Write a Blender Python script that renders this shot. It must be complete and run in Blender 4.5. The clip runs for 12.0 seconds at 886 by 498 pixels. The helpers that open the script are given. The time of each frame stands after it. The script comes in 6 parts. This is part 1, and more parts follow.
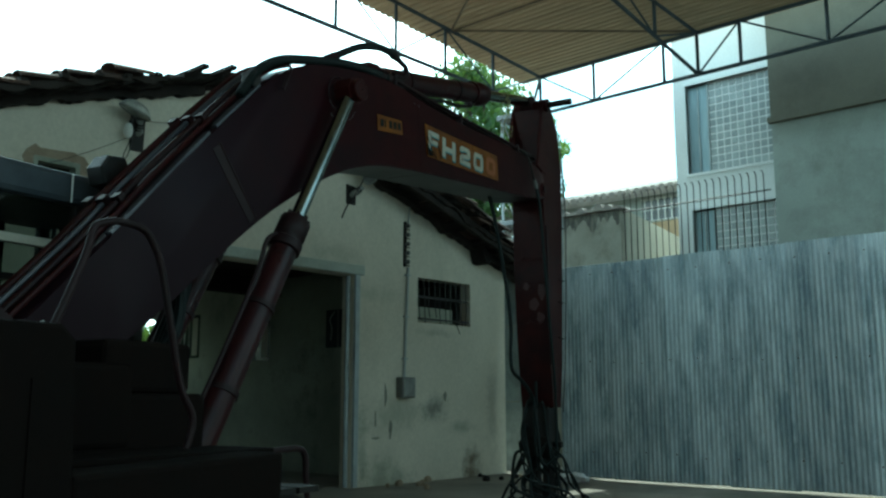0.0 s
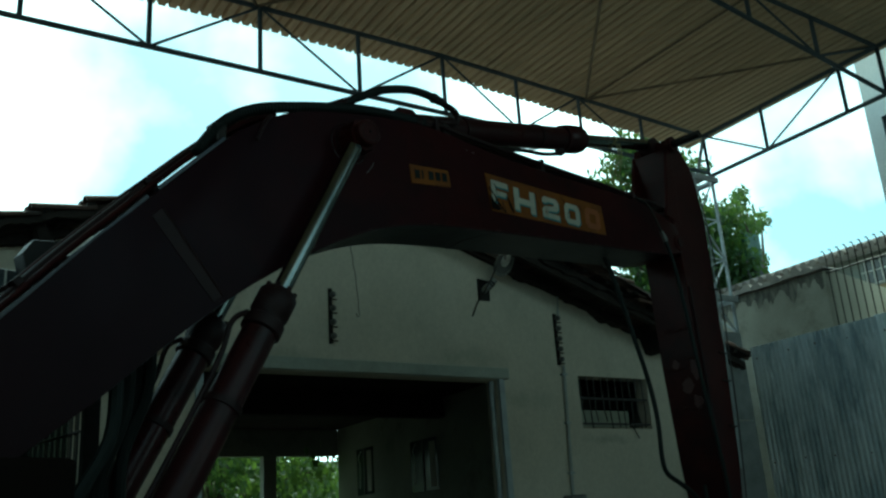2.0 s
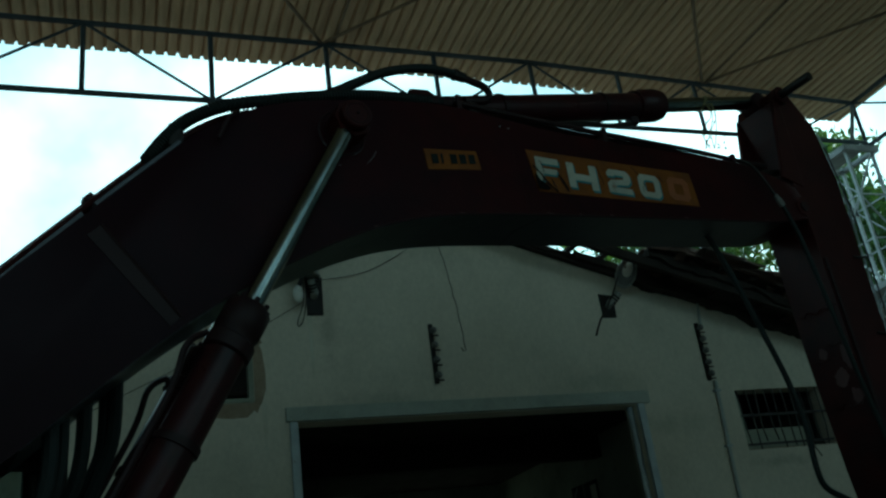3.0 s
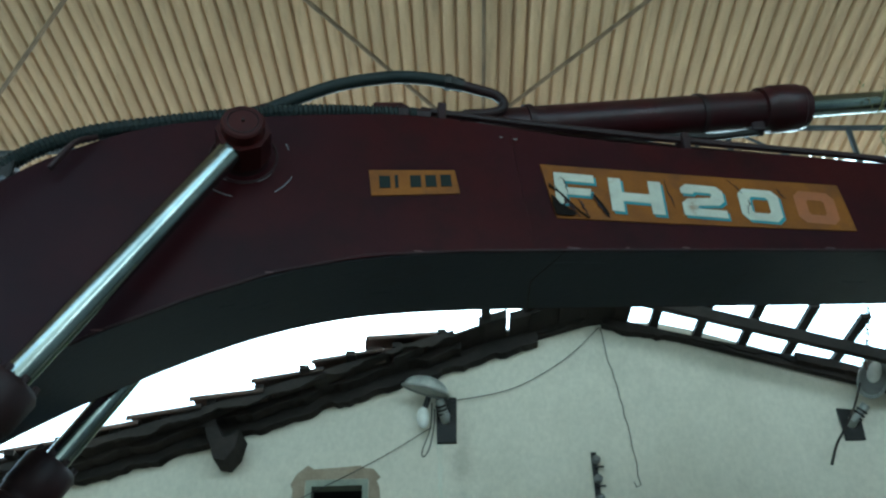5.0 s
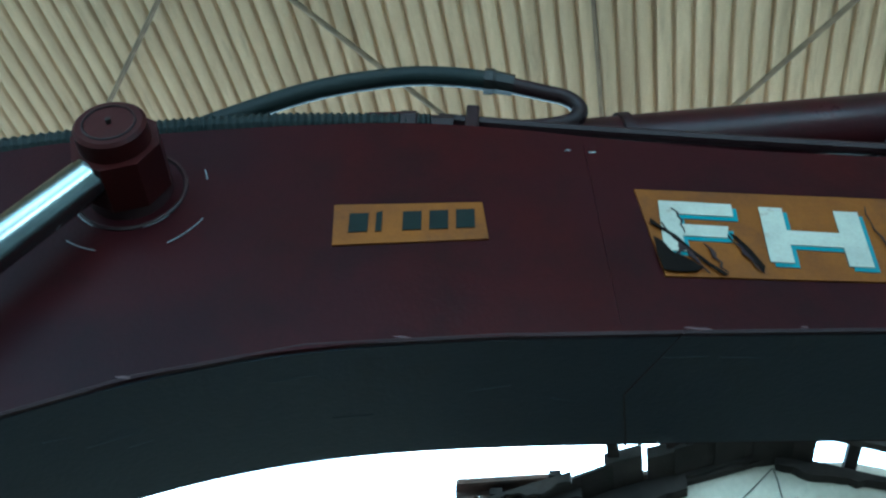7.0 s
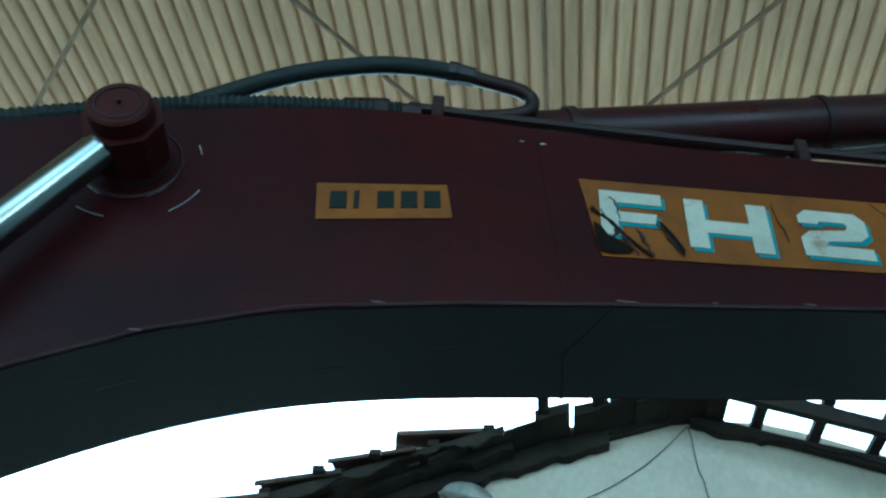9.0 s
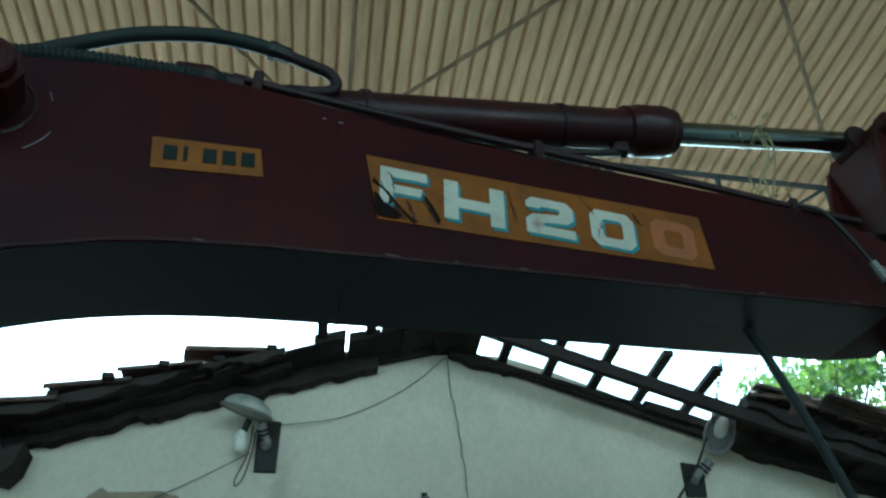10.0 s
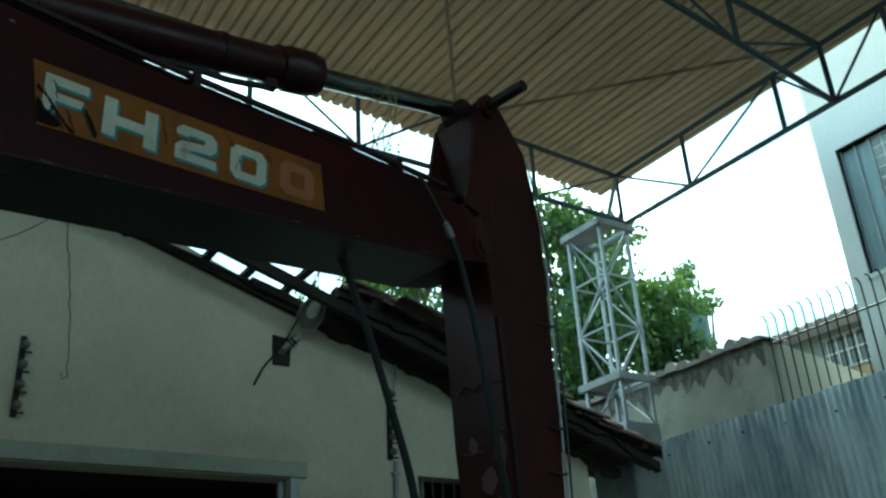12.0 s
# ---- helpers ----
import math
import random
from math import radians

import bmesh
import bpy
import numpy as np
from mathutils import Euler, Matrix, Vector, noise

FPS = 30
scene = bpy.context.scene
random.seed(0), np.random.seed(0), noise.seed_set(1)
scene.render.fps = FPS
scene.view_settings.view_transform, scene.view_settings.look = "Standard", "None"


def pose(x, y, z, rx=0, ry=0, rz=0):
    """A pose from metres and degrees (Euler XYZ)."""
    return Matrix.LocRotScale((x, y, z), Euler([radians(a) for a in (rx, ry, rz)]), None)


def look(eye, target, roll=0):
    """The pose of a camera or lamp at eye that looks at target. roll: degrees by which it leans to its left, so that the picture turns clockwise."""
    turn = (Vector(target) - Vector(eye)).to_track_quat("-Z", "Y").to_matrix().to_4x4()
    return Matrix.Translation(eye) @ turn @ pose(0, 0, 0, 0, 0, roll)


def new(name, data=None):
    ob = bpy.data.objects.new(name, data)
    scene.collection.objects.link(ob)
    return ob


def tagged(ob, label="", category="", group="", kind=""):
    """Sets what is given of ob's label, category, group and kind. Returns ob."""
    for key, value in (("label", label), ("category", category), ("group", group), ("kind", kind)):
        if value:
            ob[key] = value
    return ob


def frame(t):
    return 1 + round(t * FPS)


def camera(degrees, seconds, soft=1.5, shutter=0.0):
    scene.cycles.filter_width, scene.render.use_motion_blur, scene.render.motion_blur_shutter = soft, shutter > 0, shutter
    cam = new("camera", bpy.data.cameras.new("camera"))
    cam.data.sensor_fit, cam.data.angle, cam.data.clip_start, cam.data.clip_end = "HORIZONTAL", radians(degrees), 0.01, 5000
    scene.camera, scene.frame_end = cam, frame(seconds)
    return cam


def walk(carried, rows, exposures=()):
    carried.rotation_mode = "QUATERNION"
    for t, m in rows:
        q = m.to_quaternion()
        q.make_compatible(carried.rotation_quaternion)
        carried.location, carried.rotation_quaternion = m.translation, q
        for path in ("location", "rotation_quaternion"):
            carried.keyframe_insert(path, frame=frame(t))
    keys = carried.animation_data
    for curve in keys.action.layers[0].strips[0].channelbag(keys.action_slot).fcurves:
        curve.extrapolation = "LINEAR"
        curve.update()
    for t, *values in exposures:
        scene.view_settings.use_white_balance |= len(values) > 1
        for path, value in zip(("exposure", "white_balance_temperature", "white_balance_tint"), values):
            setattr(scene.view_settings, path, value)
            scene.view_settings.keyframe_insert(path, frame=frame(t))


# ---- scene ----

cam = camera(52.0, 12.0, soft=2.4)


def view(x, y, z, yaw, pitch, roll):
    """A camera pose: yaw clockwise from +y, pitch upwards, roll, in degrees."""
    return pose(x, y, z, 0, 0, -yaw) @ pose(0, 0, 0, 90 + pitch) @ pose(0, 0, 0, 0, 0, roll)


ROWS = [
    (0.0, -4.83, -4.979, 1.124, 48.46, 9.48, 0.02),
    (0.5, -4.389, -4.905, 1.121, 45.25, 11.45, -1.35),
    (1.0, -3.945, -4.789, 1.028, 42.75, 13.99, -2.54),
    (1.5, -3.431, -4.75, 0.978, 39.89, 16.75, -2.76),
    (2.0, -2.859, -4.658, 0.997, 33.47, 17.95, -3.95),
    (2.5, -2.263, -4.365, 0.928, 27.93, 19.51, -6.36),
    (3.0, -1.603, -4.161, 0.873, 21.48, 22.77, -8.0),
    (3.2, -1.331, -4.003, 0.976, 18.91, 23.84, -8.12),
    (4.8, 0.259, -2.967, 1.017, -0.12, 33.39, -2.32),
    (5.0, 0.343, -2.827, 1.031, -1.05, 34.42, -1.32),
    (5.5, 0.473, -2.647, 1.058, -2.79, 36.37, 0.23),
    (5.6, 0.519, -2.448, 1.211, -3.99, 36.51, 0.52),
    (5.7, 0.574, -2.093, 1.378, -6.16, 38.39, 1.64),
    (5.8, 0.63, -1.64, 1.69, -10.2, 39.4, 4.0),
    (5.9, 0.615, -1.56, 1.84, -10.2, 38.5, 3.7),
    (6.0, 0.626, -1.594, 1.89, -10.378, 37.304, 3.405),
    (6.5, 0.682, -1.358, 1.898, -15.215, 42.168, 5.387),
    (6.7, 0.642, -1.385, 1.88, -14.4, 42.4, 5.3),
    (8.5, 0.634, -1.561, 1.786, -13.974, 40.608, 5.861),
    (9.0, 0.607, -1.703, 1.67, -8.443, 40.079, 3.728),
    (9.5, 0.545, -2.114, 1.372, 1.21, 38.73, 0.18),
    (10.0, 0.621, -2.297, 1.305, 8.25, 35.9, -1.14),
    (10.5, 0.75, -2.425, 1.283, 12.83, 33.11, -1.73),
    (11.0, 0.717, -2.588, 1.301, 18.81, 30.98, -2.63),
    (11.2, 0.651, -2.649, 1.306, 22.75, 30.09, -3.37),
    (11.5, 0.54, -2.789, 1.255, 28.16, 29.1, -3.65),
    (12.0, 0.372, -3.018, 1.268, 34.51, 25.06, -3.48),
]
EXPOSURES = [(0.0, 0.88, 5540, -16), (1.0, 0.28, 5590, -19), (2.0, -0.22, 5590, -23), (3.2, -0.48, 5290, -23), (4.8, 2.28, 5370, -6), (5.5, 2.23, 5420, -6), (5.8, 1.88, 5170, -9), (6.1, 1.78, 4970, -10), (6.5, 2.76, 4770, -8), (8.5, 2.63, 4670, -13), (9.5, 1.98, 4920, -13), (10.0, 1.93, 5220, -12), (10.5, 2.08, 5270, -11), (11.2, 1.96, 5270, -12), (12.0, 0.68, 5490, -16)]
walk(cam, [(t, view(*r)) for t, *r in ROWS], EXPOSURES)

# ---- world and sun ----
SUN_EL, SUN_AZ = radians(62), radians(32)   # azimuth clockwise from +y
world = bpy.data.worlds.new("sky")
scene.world = world
world.use_nodes = True
wn = world.node_tree
wn.nodes.clear()
w_out = wn.nodes.new("ShaderNodeOutputWorld")
w_bg = wn.nodes.new("ShaderNodeBackground")
w_sky = wn.nodes.new("ShaderNodeTexSky")
w_sky.sky_type = "NISHITA"
w_sky.sun_disc = False
w_sky.sun_elevation, w_sky.sun_rotation = SUN_EL, SUN_AZ
w_sky.dust_density = 2.0
w_co = wn.nodes.new("ShaderNodeTexCoord")
w_noise = wn.nodes.new("ShaderNodeTexNoise")
w_noise.inputs["Scale"].default_value, w_noise.inputs["Detail"].default_value = 3.2, 6.0
w_ramp = wn.nodes.new("ShaderNodeValToRGB")
w_ramp.color_ramp.elements[0].position, w_ramp.color_ramp.elements[1].position = 0.40, 0.60
w_mix = wn.nodes.new("ShaderNodeMix")
w_mix.data_type = "RGBA"
w_bw = wn.nodes.new("ShaderNodeRGBToBW")
w_cloud = wn.nodes.new("ShaderNodeVectorMath")
w_cloud.operation = "MULTIPLY"
w_cloud.inputs[1].default_value = (4.25, 4.75, 4.85)
wn.links.new(w_sky.outputs["Color"], w_bw.inputs["Color"])
wn.links.new(w_bw.outputs["Val"], w_cloud.inputs[0])
wn.links.new(w_cloud.outputs["Vector"], w_mix.inputs[7])
wn.links.new(w_co.outputs["Generated"], w_noise.inputs["Vector"])
wn.links.new(w_noise.outputs["Fac"], w_ramp.inputs["Fac"])
wn.links.new(w_ramp.outputs["Color"], w_mix.inputs[0])
w_haze = wn.nodes.new("ShaderNodeVectorMath")
w_haze.operation = "MULTIPLY"
w_haze.inputs[1].default_value = (1.75, 2.0, 1.7)
wn.links.new(w_sky.outputs["Color"], w_haze.inputs[0])
wn.links.new(w_haze.outputs["Vector"], w_mix.inputs[6])
wn.links.new(w_mix.outputs[2], w_bg.inputs["Color"])
w_bg.inputs["Strength"].default_value = 0.13
wn.links.new(w_bg.outputs["Background"], w_out.inputs["Surface"])

sun = new("sun", bpy.data.lights.new("sun", "SUN"))
sun.data.energy, sun.data.angle, sun.data.color = 3.5, radians(0.6), (1.0, 0.95, 0.86)
sun_dir = Vector((math.sin(SUN_AZ) * math.cos(SUN_EL), math.cos(SUN_AZ) * math.cos(SUN_EL), math.sin(SUN_EL)))
sun.matrix_world = look(sun_dir * 30, (0, 0, 0))


# ---- materials ----
def material(name, base, second=None, rough=0.6, metal=0.0, scale=3.0, fine=60.0, mix=(0.35, 0.7), bump=0.15, stretch=(1, 1, 1),
             rough_var=0.12, vary=0.0, dirt=None, dirt_scale=1.3, dirt_at=(0.55, 0.75), bump_scale=1.0, spec=0.5):
    """A procedural surface: two colours over a broad noise, a fine grain, dirt in patches, and relief."""
    m = bpy.data.materials.new(name)
    m.use_nodes = True
    t = m.node_tree
    n, l = t.nodes, t.links
    bsdf = n["Principled BSDF"]
    co = n.new("ShaderNodeTexCoord")
    mp = n.new("ShaderNodeMapping")
    mp.inputs["Scale"].default_value = stretch
    l.new(co.outputs["Object"], mp.inputs["Vector"])
    if vary:
        own = n.new("ShaderNodeObjectInfo")
        shift = n.new("ShaderNodeVectorMath")
        shift.operation = "MULTIPLY_ADD"
        shift.inputs[1].default_value = (23.0, 17.0, 11.0)
        l.new(own.outputs["Random"], shift.inputs[0])
        l.new(co.outputs["Object"], shift.inputs[2])
        l.new(shift.outputs["Vector"], mp.inputs["Vector"])
    broad = n.new("ShaderNodeTexNoise")
    broad.inputs["Scale"].default_value, broad.inputs["Detail"].default_value, broad.inputs["Roughness"].default_value = scale, 6.0, 0.6
    l.new(mp.outputs["Vector"], broad.inputs["Vector"])
    grain = n.new("ShaderNodeTexNoise")
    grain.inputs["Scale"].default_value, grain.inputs["Detail"].default_value = fine, 3.0
    l.new(mp.outputs["Vector"], grain.inputs["Vector"])
    ramp = n.new("ShaderNodeMapRange")
    ramp.inputs["From Min"].default_value, ramp.inputs["From Max"].default_value = mix
    l.new(broad.outputs["Fac"], ramp.inputs["Value"])
    col = n.new("ShaderNodeMix")
    col.data_type = "RGBA"
    col.inputs[6].default_value = (*base, 1)
    col.inputs[7].default_value = (*(second or [c * 0.7 for c in base]), 1)
    l.new(ramp.outputs["Result"], col.inputs[0])
    last = col.outputs[2]
    if dirt:
        d = n.new("ShaderNodeTexNoise")
        d.inputs["Scale"].default_value, d.inputs["Detail"].default_value, d.inputs["Roughness"].default_value = dirt_scale, 9.0, 0.7
        l.new(mp.outputs["Vector"], d.inputs["Vector"])
        dr = n.new("ShaderNodeMapRange")
        dr.inputs["From Min"].default_value, dr.inputs["From Max"].default_value = dirt_at
        dr.inputs["To Max"].default_value = 0.85
        l.new(d.outputs["Fac"], dr.inputs["Value"])
        dm = n.new("ShaderNodeMix")
        dm.data_type = "RGBA"
        dm.inputs[7].default_value = (*dirt, 1)
        l.new(last, dm.inputs[6])
        l.new(dr.outputs["Result"], dm.inputs[0])
        last = dm.outputs[2]
    hs = n.new("ShaderNodeHueSaturation")
    gr = n.new("ShaderNodeMapRange")
    gr.inputs["To Min"].default_value, gr.inputs["To Max"].default_value = 0.85, 1.15
    l.new(grain.outputs["Fac"], gr.inputs["Value"])
    value = gr.outputs["Result"]
    if vary:
        oi = n.new("ShaderNodeObjectInfo")
        vr = n.new("ShaderNodeMapRange")
        vr.inputs["To Min"].default_value, vr.inputs["To Max"].default_value = 1 - vary, 1 + vary
        l.new(oi.outputs["Random"], vr.inputs["Value"])
        mul = n.new("ShaderNodeMath")
        mul.operation = "MULTIPLY"
        l.new(value, mul.inputs[0])
        l.new(vr.outputs["Result"], mul.inputs[1])
        value = mul.outputs["Value"]
    l.new(value, hs.inputs["Value"])
    l.new(last, hs.inputs["Color"])
    l.new(hs.outputs["Color"], bsdf.inputs["Base Color"])
    rr = n.new("ShaderNodeMapRange")
    rr.inputs["To Min"].default_value, rr.inputs["To Max"].default_value = max(rough - rough_var, 0.03), min(rough + rough_var, 1)
    l.new(broad.outputs["Fac"], rr.inputs["Value"])
    l.new(rr.outputs["Result"], bsdf.inputs["Roughness"])
    bsdf.inputs["Metallic"].default_value = metal
    bsdf.inputs["Specular IOR Level"].default_value = spec
    if bump:
        add = n.new("ShaderNodeMath")
        add.operation = "MULTIPLY_ADD"
        add.inputs[1].default_value = 0.3
        l.new(grain.outputs["Fac"], add.inputs[0])
        l.new(broad.outputs["Fac"], add.inputs[2])
        b = n.new("ShaderNodeBump")
        b.inputs["Strength"].default_value, b.inputs["Distance"].default_value = bump, 0.02 * bump_scale
        l.new(add.outputs["Value"], b.inputs["Height"])
        l.new(b.outputs["Normal"], bsdf.inputs["Normal"])
    return m


MAROON = material("maroon_paint", (0.033, 0.0062, 0.0056), (0.021, 0.0050, 0.0056), 0.40, 0, 1.6, 90, bump=0.08, dirt=(0.010, 0.0048, 0.0060), dirt_scale=2.6, dirt_at=(0.46, 0.70), rough_var=0.22, spec=0.10)
MAROON_DARK = material("worn_maroon_paint", (0.017, 0.006, 0.007), (0.011, 0.0055, 0.006), 0.5, 0, 3, 90, bump=0.15, dirt=(0.008, 0.006, 0.006), dirt_scale=4, spec=0.18)
MAROON_GLOSS = material("glossy_worn_maroon", (0.026, 0.0050, 0.0058), (0.016, 0.0046, 0.0058), 0.32, 0, 4, 90, bump=0.12, dirt=(0.009, 0.006, 0.006), dirt_scale=5, dirt_at=(0.5, 0.7), rough_var=0.2, spec=0.17)
MAROON_BOOM = material("graded_maroon_paint", (0.026, 0.0040, 0.0042), (0.016, 0.0032, 0.0048), 0.38, 0, 1.6, 90, bump=0.10, dirt=(0.009, 0.0036, 0.0042), dirt_scale=2.6, dirt_at=(0.46, 0.70), rough_var=0.24, spec=0.06)
# Mixes towards purple-black along -x, with a noisy border.
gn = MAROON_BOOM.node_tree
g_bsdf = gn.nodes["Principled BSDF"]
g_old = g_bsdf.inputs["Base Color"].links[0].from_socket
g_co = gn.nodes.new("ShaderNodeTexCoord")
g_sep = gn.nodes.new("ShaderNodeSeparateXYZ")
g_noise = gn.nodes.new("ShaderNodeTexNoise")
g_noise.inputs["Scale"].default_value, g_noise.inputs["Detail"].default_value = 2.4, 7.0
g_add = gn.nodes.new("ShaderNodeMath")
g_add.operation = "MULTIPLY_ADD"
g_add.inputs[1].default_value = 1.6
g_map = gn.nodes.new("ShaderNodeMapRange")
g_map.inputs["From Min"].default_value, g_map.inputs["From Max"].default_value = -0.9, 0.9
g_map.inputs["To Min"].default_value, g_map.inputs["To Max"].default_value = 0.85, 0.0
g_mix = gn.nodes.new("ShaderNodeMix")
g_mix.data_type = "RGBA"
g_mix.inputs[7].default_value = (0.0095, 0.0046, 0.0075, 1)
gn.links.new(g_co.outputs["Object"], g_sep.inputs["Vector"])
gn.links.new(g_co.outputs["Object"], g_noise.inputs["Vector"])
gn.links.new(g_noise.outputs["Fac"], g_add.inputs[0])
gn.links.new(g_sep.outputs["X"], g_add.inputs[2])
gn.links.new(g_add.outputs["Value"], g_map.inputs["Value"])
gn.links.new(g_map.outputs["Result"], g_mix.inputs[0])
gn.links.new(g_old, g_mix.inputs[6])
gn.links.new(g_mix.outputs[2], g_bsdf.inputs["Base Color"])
CHROME = material("chrome", (0.27, 0.295, 0.28), (0.13, 0.15, 0.14), 0.20, 1.0, 4, 120, bump=0.02, rough_var=0.06, stretch=(1, 1, 0.4))
RUBBER = material("black_rubber", (0.007, 0.011, 0.011), (0.012, 0.016, 0.015), 0.6, 0, 8, 120, bump=0.1, spec=0.18)
GREASE = material("greasy_black_steel", (0.008, 0.0075, 0.007), (0.016, 0.013, 0.011), 0.5, 0.1, 6, 80, bump=0.3, spec=0.25)
ORANGE = material("orange_plate_paint", (0.155, 0.052, 0.003), (0.105, 0.034, 0.004), 0.5, 0, 5, 110, bump=0.05, spec=0.15, dirt=(0.05, 0.020, 0.010), dirt_scale=4, dirt_at=(0.50, 0.72))
ORANGE_RED = material("faded_red_orange_paint", (0.20, 0.052, 0.006), (0.155, 0.043, 0.006), 0.5, 0, 9, 110, bump=0.05)
PRIMER = material("red_primer", (0.044, 0.0072, 0.0075), (0.030, 0.006, 0.007), 0.5, 0, 4, 80, bump=0.15)
# Blue-black tone of the boom's underside, with shade and bluish haze put in.
BELLY = material("hazed_blue_black", (0.012, 0.017, 0.025), (0.020, 0.025, 0.032), 0.42, 0, 2.5, 70, bump=0.15, dirt=(0.012, 0.009, 0.010), dirt_scale=3, spec=0.4)
# Nearly black and matt, with a faint brown tone.
NEAR_BLACK = material("near_black_steel", (0.0055, 0.0042, 0.0036), (0.008, 0.0052, 0.0042), 0.85, 0, 4, 80, bump=0.2, spec=0.06)
CABROOF = material("dark_blue_grey_paint", (0.055, 0.065, 0.075), (0.035, 0.042, 0.05), 0.5, 0, 4, 80, bump=0.08, spec=0.2)
RUSTRUN = material("faint_rust_run", (0.50, 0.46, 0.36), (0.56, 0.55, 0.46), 0.9, 0, 3, 60, bump=0.1)
GLOSS = material("glossy_dark_paint", (0.05, 0.052, 0.062), (0.035, 0.035, 0.043), 0.34, 0.2, 5, 80, bump=0.03)
TOWER_GREY = material("dull_grey_steel", (0.24, 0.26, 0.27), (0.17, 0.185, 0.19), 0.5, 0.3, 5, 80, bump=0.08)
LAMP_PALE = material("pale_grey_lamp_casting", (0.46, 0.47, 0.43), (0.22, 0.23, 0.21), 0.4, 0.3, 8, 90)
WHITE_LETTER = material("off_white_lettering", (0.37, 0.365, 0.30), (0.28, 0.28, 0.235), 0.5, 0, 8, 120, bump=0.04, spec=0.2, dirt=(0.16, 0.09, 0.05), dirt_scale=7, dirt_at=(0.60, 0.70))
CYAN = material("cyan_lettering_edge", (0.012, 0.15, 0.17), (0.012, 0.11, 0.13), 0.5, 0, 8, 120, bump=0.03)
BLACK_LETTER = material("black_lettering", (0.007, 0.010, 0.009), (0.010, 0.015, 0.012), 0.6, 0, 8, 120, bump=0.03, spec=0.1)
PLASTER = material("whitewashed_plaster", (0.60, 0.555, 0.455), (0.50, 0.462, 0.375), 0.9, 0, 0.9, 30, bump=0.12, stretch=(1.0, 1, 0.75), dirt=(0.40, 0.38, 0.305), dirt_scale=1.3, dirt_at=(0.52, 0.82))
PLASTER_BROWN = material("bare_brown_render", (0.30, 0.24, 0.17), (0.22, 0.17, 0.12), 0.95, 0, 5, 60, bump=0.6)
INNER = material("dirty_inner_plaster", (0.34, 0.35, 0.27), (0.20, 0.22, 0.18), 0.9, 0, 0.8, 40, bump=0.25, dirt=(0.08, 0.09, 0.08), dirt_scale=1.5)
ROOFSHEET = material("fibre_cement_sheet", (0.62, 0.485, 0.315), (0.48, 0.37, 0.24), 0.9, 0, 1.6, 70, bump=0.25, stretch=(5, 0.5, 1), vary=0.10, dirt=(0.30, 0.24, 0.16), dirt_scale=2.6, dirt_at=(0.55, 0.80))
GALV = material("galvanised_sheet", (0.56, 0.62, 0.65), (0.26, 0.32, 0.36), 0.36, 0.25, 2.0, 40, mix=(0.40, 0.64), bump=0.08, stretch=(2.2, 0.6, 1), vary=0.14, dirt=(0.72, 0.77, 0.79), dirt_scale=3.0, dirt_at=(0.55, 0.74))
RUST = material("rusty_bolt", (0.05, 0.03, 0.02), (0.1, 0.05, 0.03), 0.9, 0, 20, 100)
TRUSS = material("blue_grey_painted_steel", (0.055, 0.075, 0.095), (0.038, 0.054, 0.066), 0.6, 0.2, 4, 80, bump=0.1)
BRACE = material("beige_painted_pipe", (0.24, 0.18, 0.115), (0.11, 0.085, 0.06), 0.7, 0.1, 5, 80, bump=0.1)
SILVER = material("aluminium_paint", (0.33, 0.365, 0.38), (0.20, 0.225, 0.24), 0.45, 0.4, 4, 80, bump=0.08)
TILE = material("old_clay_tile", (0.11, 0.066, 0.05), (0.045, 0.036, 0.033), 0.9, 0, 4, 60, bump=0.4, vary=0.3)
WOOD = material("weathered_dark_timber", (0.034, 0.028, 0.025), (0.018, 0.016, 0.015), 0.9, 0, 4, 60, bump=0.5, stretch=(1, 1, 1), vary=0.3, spec=0.15)
GROUND = material("dirty_concrete_ground", (0.22, 0.20, 0.165), (0.13, 0.118, 0.098), 0.92, 0, 0.7, 30, bump=0.35, dirt=(0.07, 0.06, 0.05), dirt_scale=0.9)
STEEL = material("grey_painted_steel", (0.38, 0.42, 0.43), (0.27, 0.30, 0.31), 0.5, 0.25, 5, 80, bump=0.1, dirt=(0.16, 0.12, 0.08), dirt_scale=6, dirt_at=(0.62, 0.75))
PVC = material("grey_conduit", (0.36, 0.38, 0.36), (0.28, 0.30, 0.28), 0.5, 0, 6, 60)
CABLE = material("dark_cable", (0.02, 0.02, 0.02), (0.035, 0.03, 0.03), 0.6, 0, 10, 90)
CERAMIC = material("white_ceramic", (0.7, 0.7, 0.66), (0.55, 0.55, 0.5), 0.3, 0, 10, 90)
DULLGREY = material("sooty_ceramic", (0.09, 0.09, 0.085), (0.14, 0.14, 0.13), 0.5, 0, 10, 90)
LAMP_GREY = material("grey_lamp_casting", (0.28, 0.29, 0.27), (0.18, 0.18, 0.17), 0.5, 0.4, 8, 90)
BUILDING = material("white_painted_facade", (0.74, 0.75, 0.74), (0.66, 0.68, 0.68), 0.85, 0, 0.7, 40, bump=0.1)
# Ochre-grey paint, darkened for the yard roof's shade on the upper wall.
OCHRE_SHADED = material("weathered_shaded_ochre_wall", (0.135, 0.13, 0.10), (0.10, 0.096, 0.075), 0.9, 0, 0.6, 40, bump=0.15, dirt=(0.075, 0.07, 0.055), dirt_scale=0.9, dirt_at=(0.5, 0.75))
